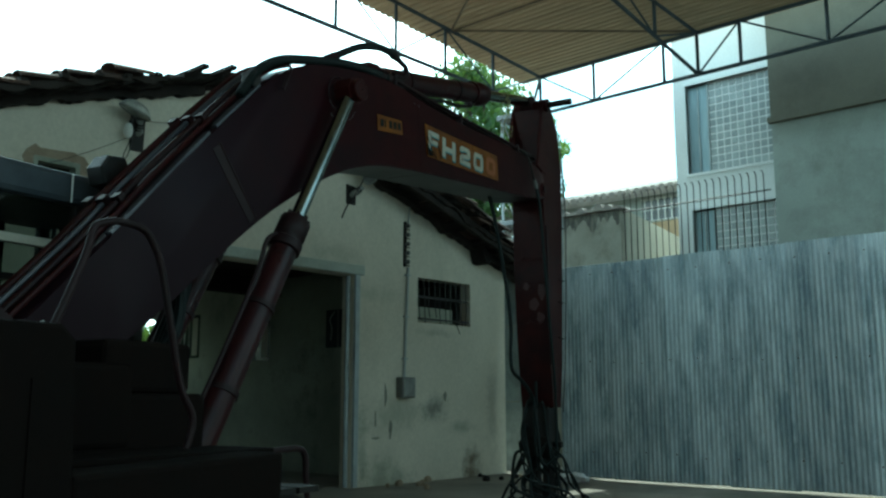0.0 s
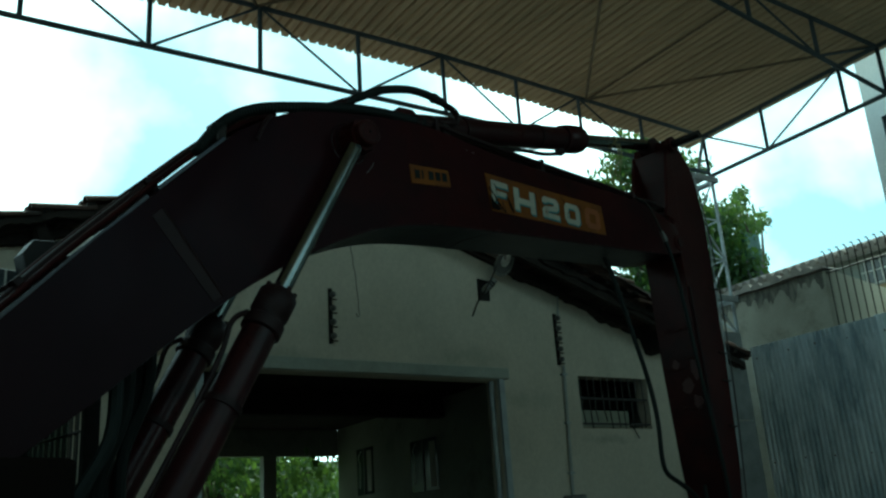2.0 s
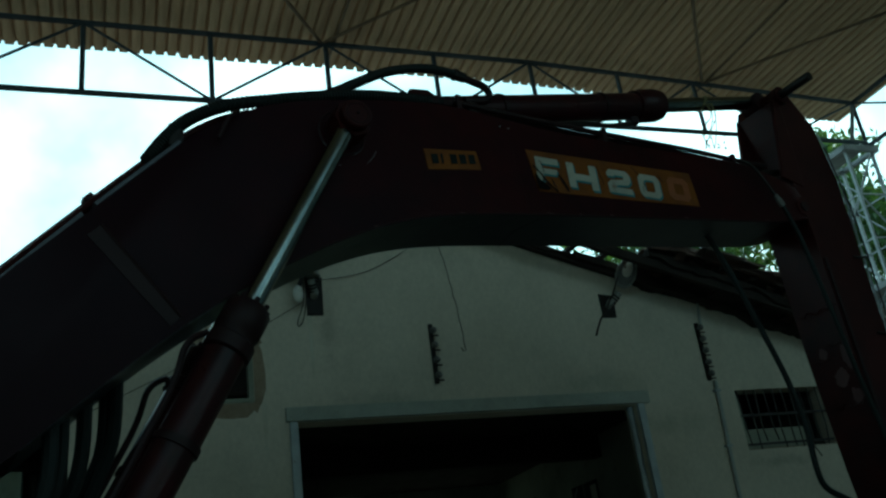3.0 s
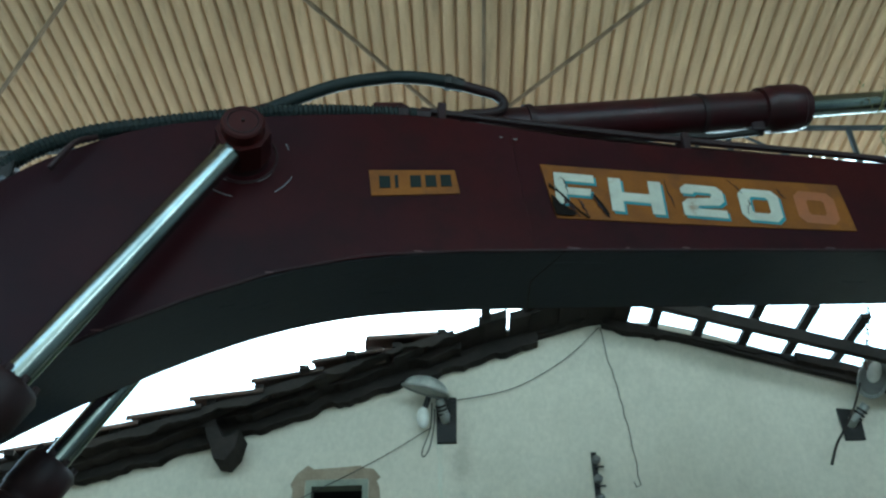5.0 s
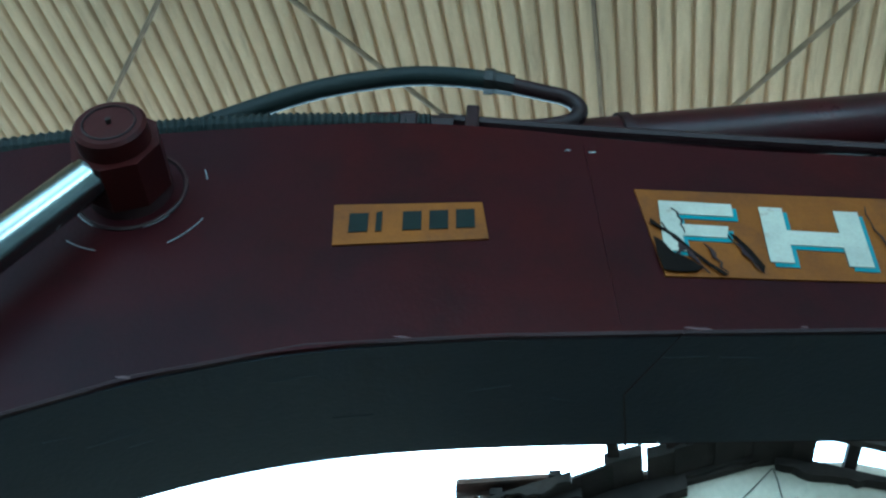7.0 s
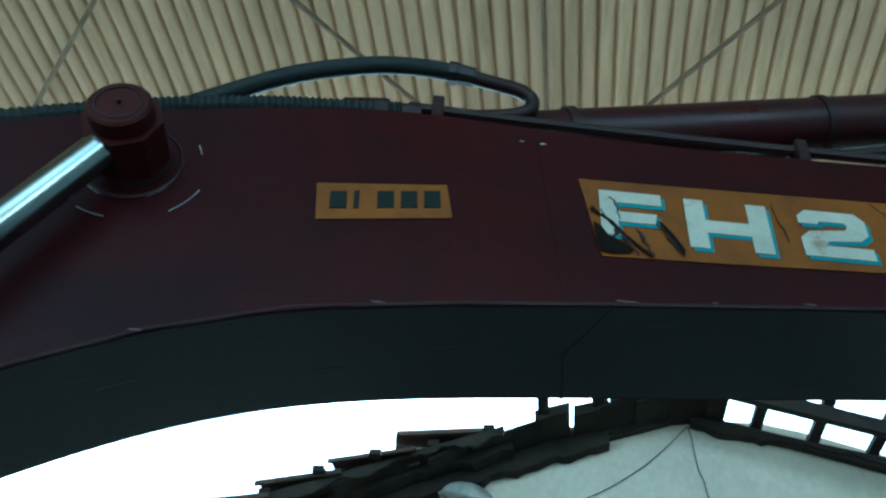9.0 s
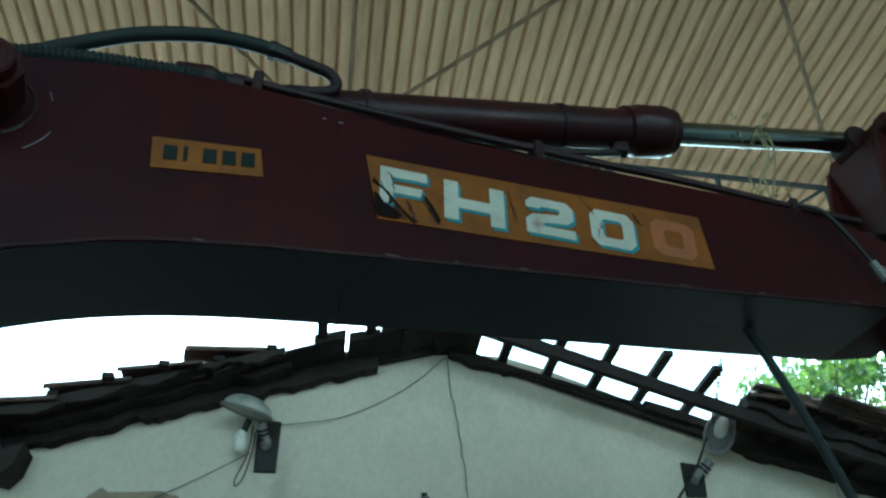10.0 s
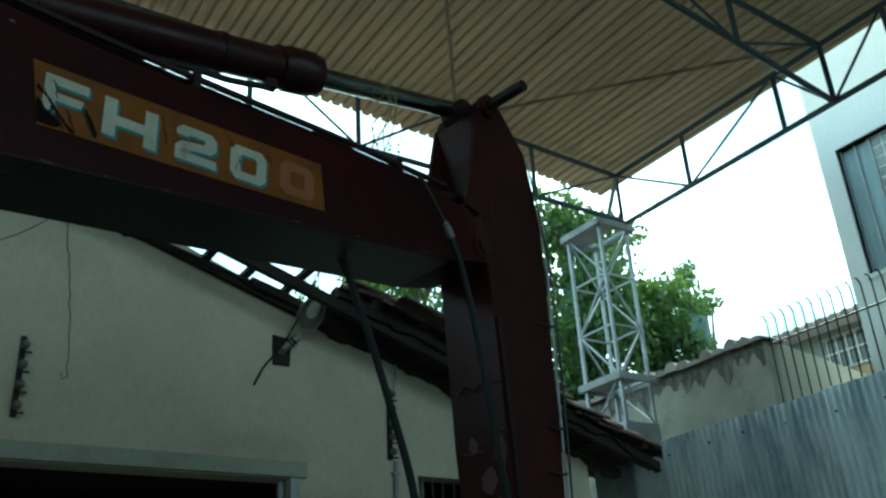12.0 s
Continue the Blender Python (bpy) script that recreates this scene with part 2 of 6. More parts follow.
PALE_TILE = material("bleached_grey_tile", (0.30, 0.27, 0.24), (0.19, 0.17, 0.16), 0.9, 0, 4, 60, bump=0.3, vary=0.2)
GREYBLOCK = material("grey_rendered_wall", (0.33, 0.36, 0.33), (0.26, 0.29, 0.27), 0.9, 0, 0.6, 40, bump=0.15, dirt=(0.17, 0.18, 0.16), dirt_scale=0.9, dirt_at=(0.52, 0.75))
YARDWALL = material("plain_grey_render", (0.36, 0.39, 0.38), (0.30, 0.33, 0.32), 0.9, 0, 1.5, 40, bump=0.2)
LINTEL = material("dull_lintel_paint", (0.36, 0.38, 0.33), (0.27, 0.29, 0.25), 0.7, 0, 4, 60, bump=0.2, dirt=(0.14, 0.12, 0.09), dirt_scale=5, dirt_at=(0.6, 0.75))
BOUNDARY = material("mouldy_grey_render", (0.36, 0.345, 0.285), (0.27, 0.26, 0.215), 0.9, 0, 1.4, 40, bump=0.25, dirt=(0.12, 0.115, 0.095), dirt_scale=2.0, dirt_at=(0.50, 0.74))
PIER = material("weathered_grey_render", (0.085, 0.098, 0.095), (0.05, 0.06, 0.058), 0.9, 0, 3, 50, bump=0.25)
BLACKMOULD = material("black_mould_streaks", (0.075, 0.074, 0.063), (0.19, 0.18, 0.15), 0.95, 0, 6, 60, mix=(0.42, 0.62), bump=0.2, stretch=(1, 2, 0.5))
BEIGE = material("beige_rendered_wall", (0.46, 0.44, 0.36), (0.37, 0.355, 0.29), 0.9, 0, 1.0, 40, bump=0.2, dirt=(0.16, 0.15, 0.13), dirt_scale=1.2, dirt_at=(0.6, 0.8))
SOOT = material("black_mould", (0.15, 0.15, 0.125), (0.30, 0.29, 0.235), 0.95, 0, 4, 60, bump=0.2)
BLOCKGLASS = material("glass_block", (0.36, 0.40, 0.40), (0.25, 0.285, 0.29), 0.22, 0, 5, 60, bump=0.3, vary=0.12)
CURTAIN = material("pale_blue_curtain", (0.42, 0.54, 0.58), (0.24, 0.33, 0.38), 0.8, 0, 6, 60, stretch=(1, 8, 0.3))
BRICKWALL = material("sandy_brick", (0.45, 0.33, 0.2), (0.36, 0.26, 0.16), 0.9, 0, 5, 60)
LEAF = material("green_leaf", (0.050, 0.115, 0.034), (0.024, 0.066, 0.024), 0.5, 0, 1.5, 40, bump=0.0)
VINE = material("dry_vine", (0.22, 0.20, 0.08), (0.12, 0.10, 0.05), 0.8, 0, 20, 90)
BARK = material("grey_bark", (0.14, 0.11, 0.085), (0.08, 0.065, 0.05), 0.9, 0, 6, 60, bump=0.5)
PAPER = material("white_rag", (0.7, 0.7, 0.7), (0.5, 0.5, 0.52), 0.9, 0, 8, 60)
GLASS_DARK = material("dark_window_glass", (0.03, 0.04, 0.045), (0.05, 0.06, 0.06), 0.12, 0, 2, 40, bump=0.0)
GREENPAINT = material("dark_green_metal", (0.03, 0.09, 0.07), (0.02, 0.06, 0.05), 0.5, 0.2, 4, 60)
TINTED = material("tinted_cab_glass", (0.30, 0.36, 0.33), (0.24, 0.30, 0.27), 0.06, 0, 2, 40, bump=0.0, rough_var=0.02)
TINTED.node_tree.nodes["Principled BSDF"].inputs["Transmission Weight"].default_value = 1.0
TINTED.node_tree.nodes["Principled BSDF"].inputs["IOR"].default_value = 1.15
ln = LEAF.node_tree
leaf_bsdf, leaf_out = ln.nodes["Principled BSDF"], ln.nodes["Material Output"]
leaf_glow = ln.nodes.new("ShaderNodeBsdfTranslucent")
leaf_glow.inputs["Color"].default_value = (0.15, 0.24, 0.035, 1)
leaf_mix = ln.nodes.new("ShaderNodeMixShader")
leaf_mix.inputs["Fac"].default_value = 0.38
ln.links.new(leaf_bsdf.outputs["BSDF"], leaf_mix.inputs[1])
ln.links.new(leaf_glow.outputs["BSDF"], leaf_mix.inputs[2])
ln.links.new(leaf_mix.outputs["Shader"], leaf_out.inputs["Surface"])


def stained(m, spots):
    """Soft-edged marks on a wall that faces y: (x, z, half width, half height, strength, which colour)."""
    t = m.node_tree
    n, l = t.nodes, t.links
    bsdf = n["Principled BSDF"]
    co = n.new("ShaderNodeTexCoord")
    rough = n.new("ShaderNodeTexNoise")
    rough.inputs["Scale"].default_value, rough.inputs["Detail"].default_value, rough.inputs["Roughness"].default_value = 5.5, 8.0, 0.72
    l.new(co.outputs["Object"], rough.inputs["Vector"])
    colours = ((0.10, 0.105, 0.09, 1), (0.15, 0.12, 0.085, 1), (0.22, 0.235, 0.175, 1))
    last = bsdf.inputs["Base Color"].links[0].from_socket
    for x, z, w, h, strength, which in spots:
        mp = n.new("ShaderNodeMapping")
        mp.inputs["Location"].default_value = (-x / w, 0, -z / h)
        mp.inputs["Scale"].default_value = (1 / w, 0, 1 / h)
        l.new(co.outputs["Object"], mp.inputs["Vector"])
        far = n.new("ShaderNodeVectorMath")
        far.operation = "LENGTH"
        l.new(mp.outputs["Vector"], far.inputs[0])
        edge = n.new("ShaderNodeMath")
        edge.operation = "MULTIPLY_ADD"
        edge.inputs[1].default_value = -2.6
        l.new(rough.outputs["Fac"], edge.inputs[0])
        l.new(far.outputs["Value"], edge.inputs[2])
        ramp = n.new("ShaderNodeMapRange")
        ramp.interpolation_type = "SMOOTHSTEP"
        ramp.inputs["From Min"].default_value, ramp.inputs["From Max"].default_value = -1.3, 0.0
        ramp.inputs["To Min"].default_value, ramp.inputs["To Max"].default_value = strength, 0.0
        l.new(edge.outputs["Value"], ramp.inputs["Value"])
        mix = n.new("ShaderNodeMix")
        mix.data_type = "RGBA"
        mix.inputs[7].default_value = colours[which]
        l.new(ramp.outputs["Result"], mix.inputs[0])
        l.new(last, mix.inputs[6])
        last = mix.outputs[2]
    l.new(last, bsdf.inputs["Base Color"])


stained(PLASTER, [(5.17, 1.01, 0.3, 0.2, 0.75, 0),
                  (6.02, 0.07, 0.22, 0.38, 1.0, 1),
                  (5.56, -0.13, 0.4, 0.1, 0.9, 1),
                  (5.76, 0.73, 0.32, 0.1, 0.6, 2),
                  (4.15, 0.02, 0.55, 0.3, 0.8, 2),
                  (4.36, 0.93, 0.75, 0.28, 0.45, 2),
                  (3.72, 0.45, 0.12, 0.6, 0.6, 2),
                  (6.51, 1.03, 0.15, 0.7, 0.35, 0),
                  (3.89, 2.59, 0.6, 0.12, 0.3, 2),
                  (5.18, 2.11, 0.4, 0.07, 0.3, 0),
                  (0.9, 2.98, 0.5, 0.1, 0.35, 2),
                  (3.2, 3.05, 0.6, 0.16, 0.35, 2),
                  (0.33, 3.75, 0.1, 0.35, 0.35, 1),
                  (2.6, 4.5, 0.5, 0.2, 0.18, 2)])


# ---- building helpers ----
def thing(name, at, label, category, kind="", group=""):
    """An empty at the base of a thing, to hold its parts."""
    ob = new(name)
    ob.location = at
    ob.empty_display_size = 0.2
    return tagged(ob, label, category, group, kind)


def link(name, bm, mat, parent=None, label="", smooth=False):
    me = bpy.data.meshes.new(name)
    bmesh.ops.recalc_face_normals(bm, faces=bm.faces)
    bm.to_mesh(me)
    bm.free()
    me.materials.append(mat)
    if smooth:
        me.shade_smooth()
        me.set_sharp_from_angle(angle=radians(40))
    ob = new(name, me)
    if parent is not None:
        ob.parent = parent
        if parent.data is None:
            ob.matrix_parent_inverse = Matrix.Translation(-parent.location)
    return tagged(ob, label)


def part(name, bm, mat, parent, label="", smooth=False):
    return link(name, bm, mat, parent, label, smooth)


def box(bm, x0, x1, y0, y1, z0, z1, bevel=0.0, place=None):
    """A box; place: a matrix or a function that takes its corners to the world."""
    made = bmesh.ops.create_cube(bm, size=1.0)["verts"]
    for v in made:
        v.co = Vector((x0 if v.co.x < 0 else x1, y0 if v.co.y < 0 else y1, z0 if v.co.z < 0 else z1))
    if bevel:
        edges = list({e for v in made for e in v.link_edges})
        made = list({v for f in bmesh.ops.bevel(bm, geom=edges, offset=bevel, segments=2, affect="EDGES", profile=0.5)["faces"] for v in f.verts})
    if place is not None:
        for v in made:
            v.co = place @ v.co if isinstance(place, Matrix) else Vector(place(*v.co))
    return bm


def tube(bm, points, radius, seg=10, caps=True, closed=False):
    """A round bar along points; radius may be a list, one for each point."""
    pts = [Vector(p) for p in points]
    n = len(pts)
    rad = radius if isinstance(radius, (list, tuple)) else [radius] * n
    rings, up = [], None
    for i, p in enumerate(pts):
        a, b = pts[max(i - 1, 0)], pts[min(i + 1, n - 1)]
        d = (b - a).normalized()
        if up is None:
            up = d.orthogonal().normalized()
        up = (up - d * up.dot(d))
        up = up.normalized() if up.length > 1e-5 else d.orthogonal().normalized()
        side = d.cross(up)
        rings.append([bm.verts.new(p + (up * math.cos(k * math.tau / seg) + side * math.sin(k * math.tau / seg)) * rad[i]) for k in range(seg)])
    for r0, r1 in zip(rings, rings[1:]):
        for k in range(seg):
            bm.faces.new((r0[k], r0[(k + 1) % seg], r1[(k + 1) % seg], r1[k]))
    if caps:
        bm.faces.new(rings[0][::-1])
        bm.faces.new(rings[-1])
    return bm


def smooth_line(points, steps=6):
    """A Catmull-Rom line through the points."""
    pts = [Vector(p) for p in points]
    out = []
    for i in range(len(pts) - 1):
        p0, p1, p2, p3 = pts[max(i - 1, 0)], pts[i], pts[i + 1], pts[min(i + 2, len(pts) - 1)]
        for k in range(steps):
            s = k / steps
            out.append(0.5 * ((2 * p1) + (p2 - p0) * s + (2 * p0 - 5 * p1 + 4 * p2 - p3) * s * s + (3 * p1 - p0 - 3 * p2 + p3) * s ** 3))
    out.append(pts[-1])
    return out


def prism(bm, outline, a0, a1, place, bevel=0.0):
    """An outline in two coordinates, thick from a0 to a1, taken to the world by place(u, a, z)."""
    f0 = [bm.verts.new((u, a0, z)) for u, z in outline]
    f1 = [bm.verts.new((u, a1, z)) for u, z in outline]
    n = len(outline)
    faces = [bm.faces.new(f0), bm.faces.new(f1[::-1])]
    for i in range(n):
        faces.append(bm.faces.new((f0[i], f1[i], f1[(i + 1) % n], f0[(i + 1) % n])))
    verts = f0 + f1
    if bevel:
        edges = list({e for e in faces[0].edges} | {e for e in faces[1].edges})
        bmesh.ops.bevel(bm, geom=edges, offset=bevel, segments=2, affect="EDGES", profile=0.5)
        verts = list(bm.verts)
    for v in verts:
        v.co = Vector(place(*v.co))
    return bm


def solid(x0, x1, y0, y1, z0, z1, bevel=0.0):
    return box(bmesh.new(), x0, x1, y0, y1, z0, z1, bevel)


def bar(points, radius, seg=10):
    return tube(bmesh.new(), points, radius, seg)


# ---- the plan ----
SLOPE = 0.1951
CA, SA = math.cos(math.atan(SLOPE)), math.sin(math.atan(SLOPE))
WALL_Y = 4.047


def B(u, off, z):
    """A point by the boom: u along it, off behind its near side, z up."""
    return Vector((u * CA - off * SA, u * SA + off * CA, z))


def gable(x):
    """The height of the gable wall's top."""
    return float(np.interp(x, [-9, -2.97, -0.68, 0.25, 0.54, 0.80, 1.17, 1.54, 1.95, 2.34, 2.68, 3.19, 3.6, 5.2, 6.9], [2.0, 3.66, 4.32, 4.60, 4.70, 4.77, 4.86, 4.90, 4.92, 4.82, 4.69, 4.50, 4.34, 3.80, 3.20]))


def roof_z(x):
    """The height of the yard roof's underside."""
    return float(np.interp(x, [-20, 3.0, 8.2], [7.08, 7.06, 6.84]))


# ---- ground ----
bm = bmesh.new()
bmesh.ops.create_grid(bm, x_segments=60, y_segments=60, size=1)
for v in bm.verts:
    sx, sy = v.co.x, v.co.y
    v.co.x = math.copysign(abs(sx) ** 3 * 390 + abs(sx) * 10, sx)
    v.co.y = math.copysign(abs(sy) ** 3 * 390 + abs(sy) * 10, sy)
    v.co.z = 0.02 * noise.noise(Vector((v.co.x, v.co.y, 0)) * 0.6) - 0.012 if max(abs(v.co.x), abs(v.co.y)) < 40 else -0.02
tagged(link("ground", bm, GROUND, smooth=True), "dirty worn concrete yard ground with dust and oil stains", "ground", kind="structure")

# ---- gable wall ----
gable_wall = thing("wall_north", (1.5, WALL_Y, 0), "whitewashed plaster gable wall with stains and cracks", "wall", "structure")
OPEN = [(-0.03, 3.53, -0.1, 2.81), (4.80, 6.0, 2.25, 2.91), (-0.90, -0.41, 3.02, 3.58)]
xs = sorted({-9.0, 6.87, *[o[0] for o in OPEN], *[o[1] for o in OPEN], *np.linspace(-9, 6.87, 60).round(3).tolist()})
bm = bmesh.new()
for x0, x1 in zip(xs, xs[1:]):
    mid = (x0 + x1) / 2
    cuts = sorted((o[2], o[3]) for o in OPEN if o[0] <= mid <= o[1])
    z = -0.1
    spans = []
    for lo, hi in cuts:
        if lo > z:
            spans.append((z, lo, False))
        z = hi
    spans.append((z, None, True))
    for lo, hi, top in spans:
        h0, h1 = (gable(x0) + 0.025 * noise.noise(Vector((x0 * 3, 0, 0))), gable(x1) + 0.025 * noise.noise(Vector((x1 * 3, 0, 0)))) if top else (hi, hi)
        vs = [bm.verts.new(c) for c in ((x0, WALL_Y, lo), (x1, WALL_Y, lo), (x1, WALL_Y, h1), (x0, WALL_Y, h0),
                                        (x0, WALL_Y + 0.22, lo), (x1, WALL_Y + 0.22, lo), (x1, WALL_Y + 0.22, h1), (x0, WALL_Y + 0.22, h0))]
        for f in ((0, 1, 2, 3), (5, 4, 7, 6), (4, 0, 3, 7), (1, 5, 6, 2), (3, 2, 6, 7), (4, 5, 1, 0)):
            bm.faces.new([vs[k] for k in f])
bmesh.ops.remove_doubles(bm, verts=bm.verts, dist=0.0005)
seen, doomed = {}, []
for f in bm.faces:
    key = tuple(round(c, 3) for c in f.calc_center_median())
    if key in seen:
        doomed += [f, seen[key]]
    seen[key] = f
bmesh.ops.delete(bm, geom=list(set(doomed)), context="FACES")
part("plaster", bm, PLASTER, gable_wall)

# ---- yard roof of corrugated sheets ----
PITCH, WAVES = 0.126, 8
yard_roof = thing("roof_canopy", (0, -2, 6.9), "beige corrugated fibre cement roof over the yard", "roof", "structure")


def sheet_mesh(length, waves, amp, pitch, thick, mat, name, shape):
    """A ribbed sheet; shape: one rib as (share of the pitch, share of the height)."""
    bm = bmesh.new()
    prof = [((k + f) * pitch, amp * h) for k in range(waves) for f, h in shape] + [(waves * pitch, amp * shape[0][1]), (waves * pitch + 0.05 * pitch, 0.0), (waves * pitch + 0.5 * pitch, 0.0)]
    n = len(prof) - 1
    rows = []
    for y in (0.0, length):
        rows.append(([bm.verts.new((x, y, z)) for x, z in prof], [bm.verts.new((x, y, z + thick)) for x, z in prof]))
    (a, at), (b, bt) = rows
    for i in range(n):
        bm.faces.new((a[i], a[i + 1], b[i + 1], b[i]))
        bm.faces.new((at[i], bt[i], bt[i + 1], at[i + 1]))
        bm.faces.new((a[i], at[i], at[i + 1], a[i + 1]))
        bm.faces.new((b[i], b[i + 1], bt[i + 1], bt[i]))
    bmesh.ops.recalc_face_normals(bm, faces=bm.faces)
    me = bpy.data.meshes.new(name)
    bm.to_mesh(me)
    bm.free()
    me.shade_smooth()
    me.set_sharp_from_angle(angle=radians(60))
    me.materials.append(mat)
    return me


ROW_LEN = 3.6
ROOF_RIB = ((0.0, 0.10), (0.04, 0.0), (0.66, 0.0), (0.71, 0.15), (0.76, 0.85), (0.80, 1.0), (0.91, 1.0), (0.955, 0.85))
FENCE_RIB = ((0.0, 0.0), (0.42, 0.0), (0.56, 1.0), (0.86, 1.0))
sheet = sheet_mesh(ROW_LEN + 0.14, WAVES, 0.046, PITCH, 0.007, ROOFSHEET, "roof_sheet", ROOF_RIB)
rng = random.Random(4)
for i in range(18):
    x0 = 8.10 - (i + 1) * PITCH * WAVES
    for j in range(3):
        ob = new("roof_sheet", sheet)
        ob.parent = yard_roof
        ob.matrix_parent_inverse = Matrix.Translation(-yard_roof.location)
        z0, z1 = roof_z(x0), roof_z(x0 + PITCH * WAVES)
        tilt = math.degrees(math.atan2(z1 - z0, PITCH * WAVES))
        ob.matrix_basis = pose(x0, 4.42 - (j + 1) * ROW_LEN - rng.uniform(0, 0.02), z0 + 0.034 + (0.010 if j % 2 else 0.0), rng.uniform(-0.15, 0.15), -tilt - 0.6, rng.uniform(-0.10, 0.10))

# ---- trusses of the yard roof ----
TX, TY, TZ = 7.85, 3.95, 6.17
NX = [7.85, 6.50, 5.30, 4.20, 3.02, 1.80, 0.54, -0.70, -1.95, -3.2, -4.45, -5.7, -6.95, -8.2]


def truss(name, nodes, lows, tops, label):
    """A truss in one upright plane: nodes in plan, with the heights of its lower and upper chord at each."""
    ob = thing(name, (*nodes[0], lows[0]), label, "truss", "structure")
    part("bottom_chord", bar([(*p, z) for p, z in zip(nodes, lows)], 0.032, 6), TRUSS, ob)
    part("top_chord", bar([(*p, z) for p, z in zip(nodes, tops)], 0.032, 6), TRUSS, ob)
    for i, p in enumerate(nodes):
        part("post", bar([(*p, lows[i]), (*p, tops[i])], 0.028, 6), TRUSS, ob)
        if i + 1 < len(nodes):
            q = nodes[i + 1]
            a, b = ((*p, lows[i]), (*q, tops[i + 1])) if i % 2 else ((*p, tops[i]), (*q, lows[i + 1]))
            part("diagonal", bar([a, b], 0.016, 6), TRUSS, ob)
    return ob


truss("truss_north", [(x, TY) for x in NX], [TZ] * len(NX), [roof_z(x) - 0.06 for x in NX], "blue-grey welded steel truss carrying the sheet roof")
RY = [3.95, 2.85, 1.55, 0.97, 0.28, -1.0, -2.3, -3.6, -4.9, -6.2, -7.0]
truss("truss_east", [(TX, y) for y in RY], [6.11] * len(RY), [roof_z(TX) - 0.06] * len(RY), "blue-grey welded steel truss along the open roof edge")
CROSS_LOW = [min(6.11 + 0.15 * (TX - x), 6.66) for x in NX]
truss("truss_cross", [(x, 0.97) for x in NX], CROSS_LOW, [roof_z(x) - 0.06 for x in NX], "blue-grey welded steel truss crossing the yard roof")
truss("truss_cross", [(x, -3.6) for x in NX], CROSS_LOW, [roof_z(x) - 0.06 for x in NX], "blue-grey welded steel truss crossing the yard roof")
bracing = thing("roof_bracing", (0, 2.4, 6.9), "zigzag of thin pipes bracing the roof between trusses", "bracing", "structure")
ZIGZAG = [(7.80, 0.97), (5.45, TY), (3.25, 0.97), (0.50, TY), (-1.75, 0.97), (-4.60, TY), (-6.80, 0.97)]
for a, b in zip(ZIGZAG, ZIGZAG[1:]):
    part("brace", bar([(*a, roof_z(a[0]) - 0.055), (*b, roof_z(b[0]) - 0.055)], 0.020, 6), BRACE, bracing)
for x in (5.50, 0.64, -4.2):
    part("purlin", bar([(x, 4.3, roof_z(x) - 0.035), (x, -6.8, roof_z(x) - 0.035)], 0.017, 6), BRACE, bracing)

# ---- corner tower ----
tower = thing("lattice_tower", (7.6, 4.17, 0), "silver painted steel lattice tower with a sheet-clad base, holding the roof corner", "tower", "structure")
X0, X1, Y0, Y1 = 7.38, 7.82, 3.90, 4.45
corners = [(X0, Y0), (X1, Y0), (X1, Y1), (X0, Y1)]
for c in corners:
    part("leg", bar([(*c, 0), (*c, 6.05)], 0.025, 4), SILVER, tower)
for z in (5.97, 4.08):
    for x0, x1, y0, y1 in ((X0 - 0.07, X1 + 0.07, Y0 - 0.07, Y0 - 0.035), (X0 - 0.07, X1 + 0.07, Y1 + 0.035, Y1 + 0.07), (X0 - 0.07, X0 - 0.035, Y0 - 0.034, Y1 + 0.034), (X1 + 0.035, X1 + 0.07, Y0 - 0.034, Y1 + 0.034)):
        part("platform_beam", solid(x0, x1, y0, y1, z, z + 0.085, 0.006), TOWER_GREY, tower)
    part("platform_plate", solid(X0 - 0.03, X1 - 0.14, Y0 - 0.03, Y1 + 0.03, z + 0.03, z + 0.045), TOWER_GREY, tower)
levels = [3.62, 4.14, 4.74, 5.36, 6.0]
for k, (a, b) in enumerate(zip(levels, levels[1:])):
    for i in range(4):
        c, d = (corners[i], corners[(i + 1) % 4]) if (i + k) % 2 else (corners[(i + 1) % 4], corners[i])
        part("ring_bar", bar([(*c, b), (*d, b)], 0.013, 4), SILVER, tower)
        part("lattice_bar", bar([(*c, a), (*d, b)], 0.013, 4), SILVER, tower)
for z0, z1 in ((0.0, 1.1), (1.115, 2.35), (2.365, 3.62)):
    part("cladding_sheet", solid(X0 - 0.03, X0 - 0.024, Y0 - 0.02, Y1 + 0.02, z0, z1), SILVER, tower)
    # Same sheets in darker grey: this side's shade is put into the colour.
    part("cladding_sheet", solid(X0 - 0.02, X1 + 0.02, Y0 - 0.034, Y0 - 0.028, z0, z1), TOWER_GREY, tower)
part("corner_prop", bar([(7.62, 4.0, 6.08), (7.85, 3.95, 6.78)], 0.03, 6), SILVER, tower)

# ---- sheet fence ----
FX = 6.83
fence = thing("sheet_fence", (FX, -2, 0), "tall fence of streaked galvanised corrugated sheets", "fence", "structure")
fsheet = sheet_mesh(3.13, 13, 0.014, 0.068, 0.002, GALV, "fence_sheet", FENCE_RIB)
rng = random.Random(7)
for i in range(13):
    y0 = 2.95 - i * 0.88
    ob = new("fence_sheet", fsheet)
    ob.parent = fence
    ob.matrix_parent_inverse = Matrix.Translation(-fence.location)
    # local x runs along -y, local y upwards, local z towards the yard
    m = Matrix(((0, 0, -1, FX - (0.006 if i % 2 else 0.0)), (-1, 0, 0, y0), (0, 1, 0, 0.02 + rng.uniform(-0.012, 0.012)), (0, 0, 0, 1)))
    ob.matrix_basis = m
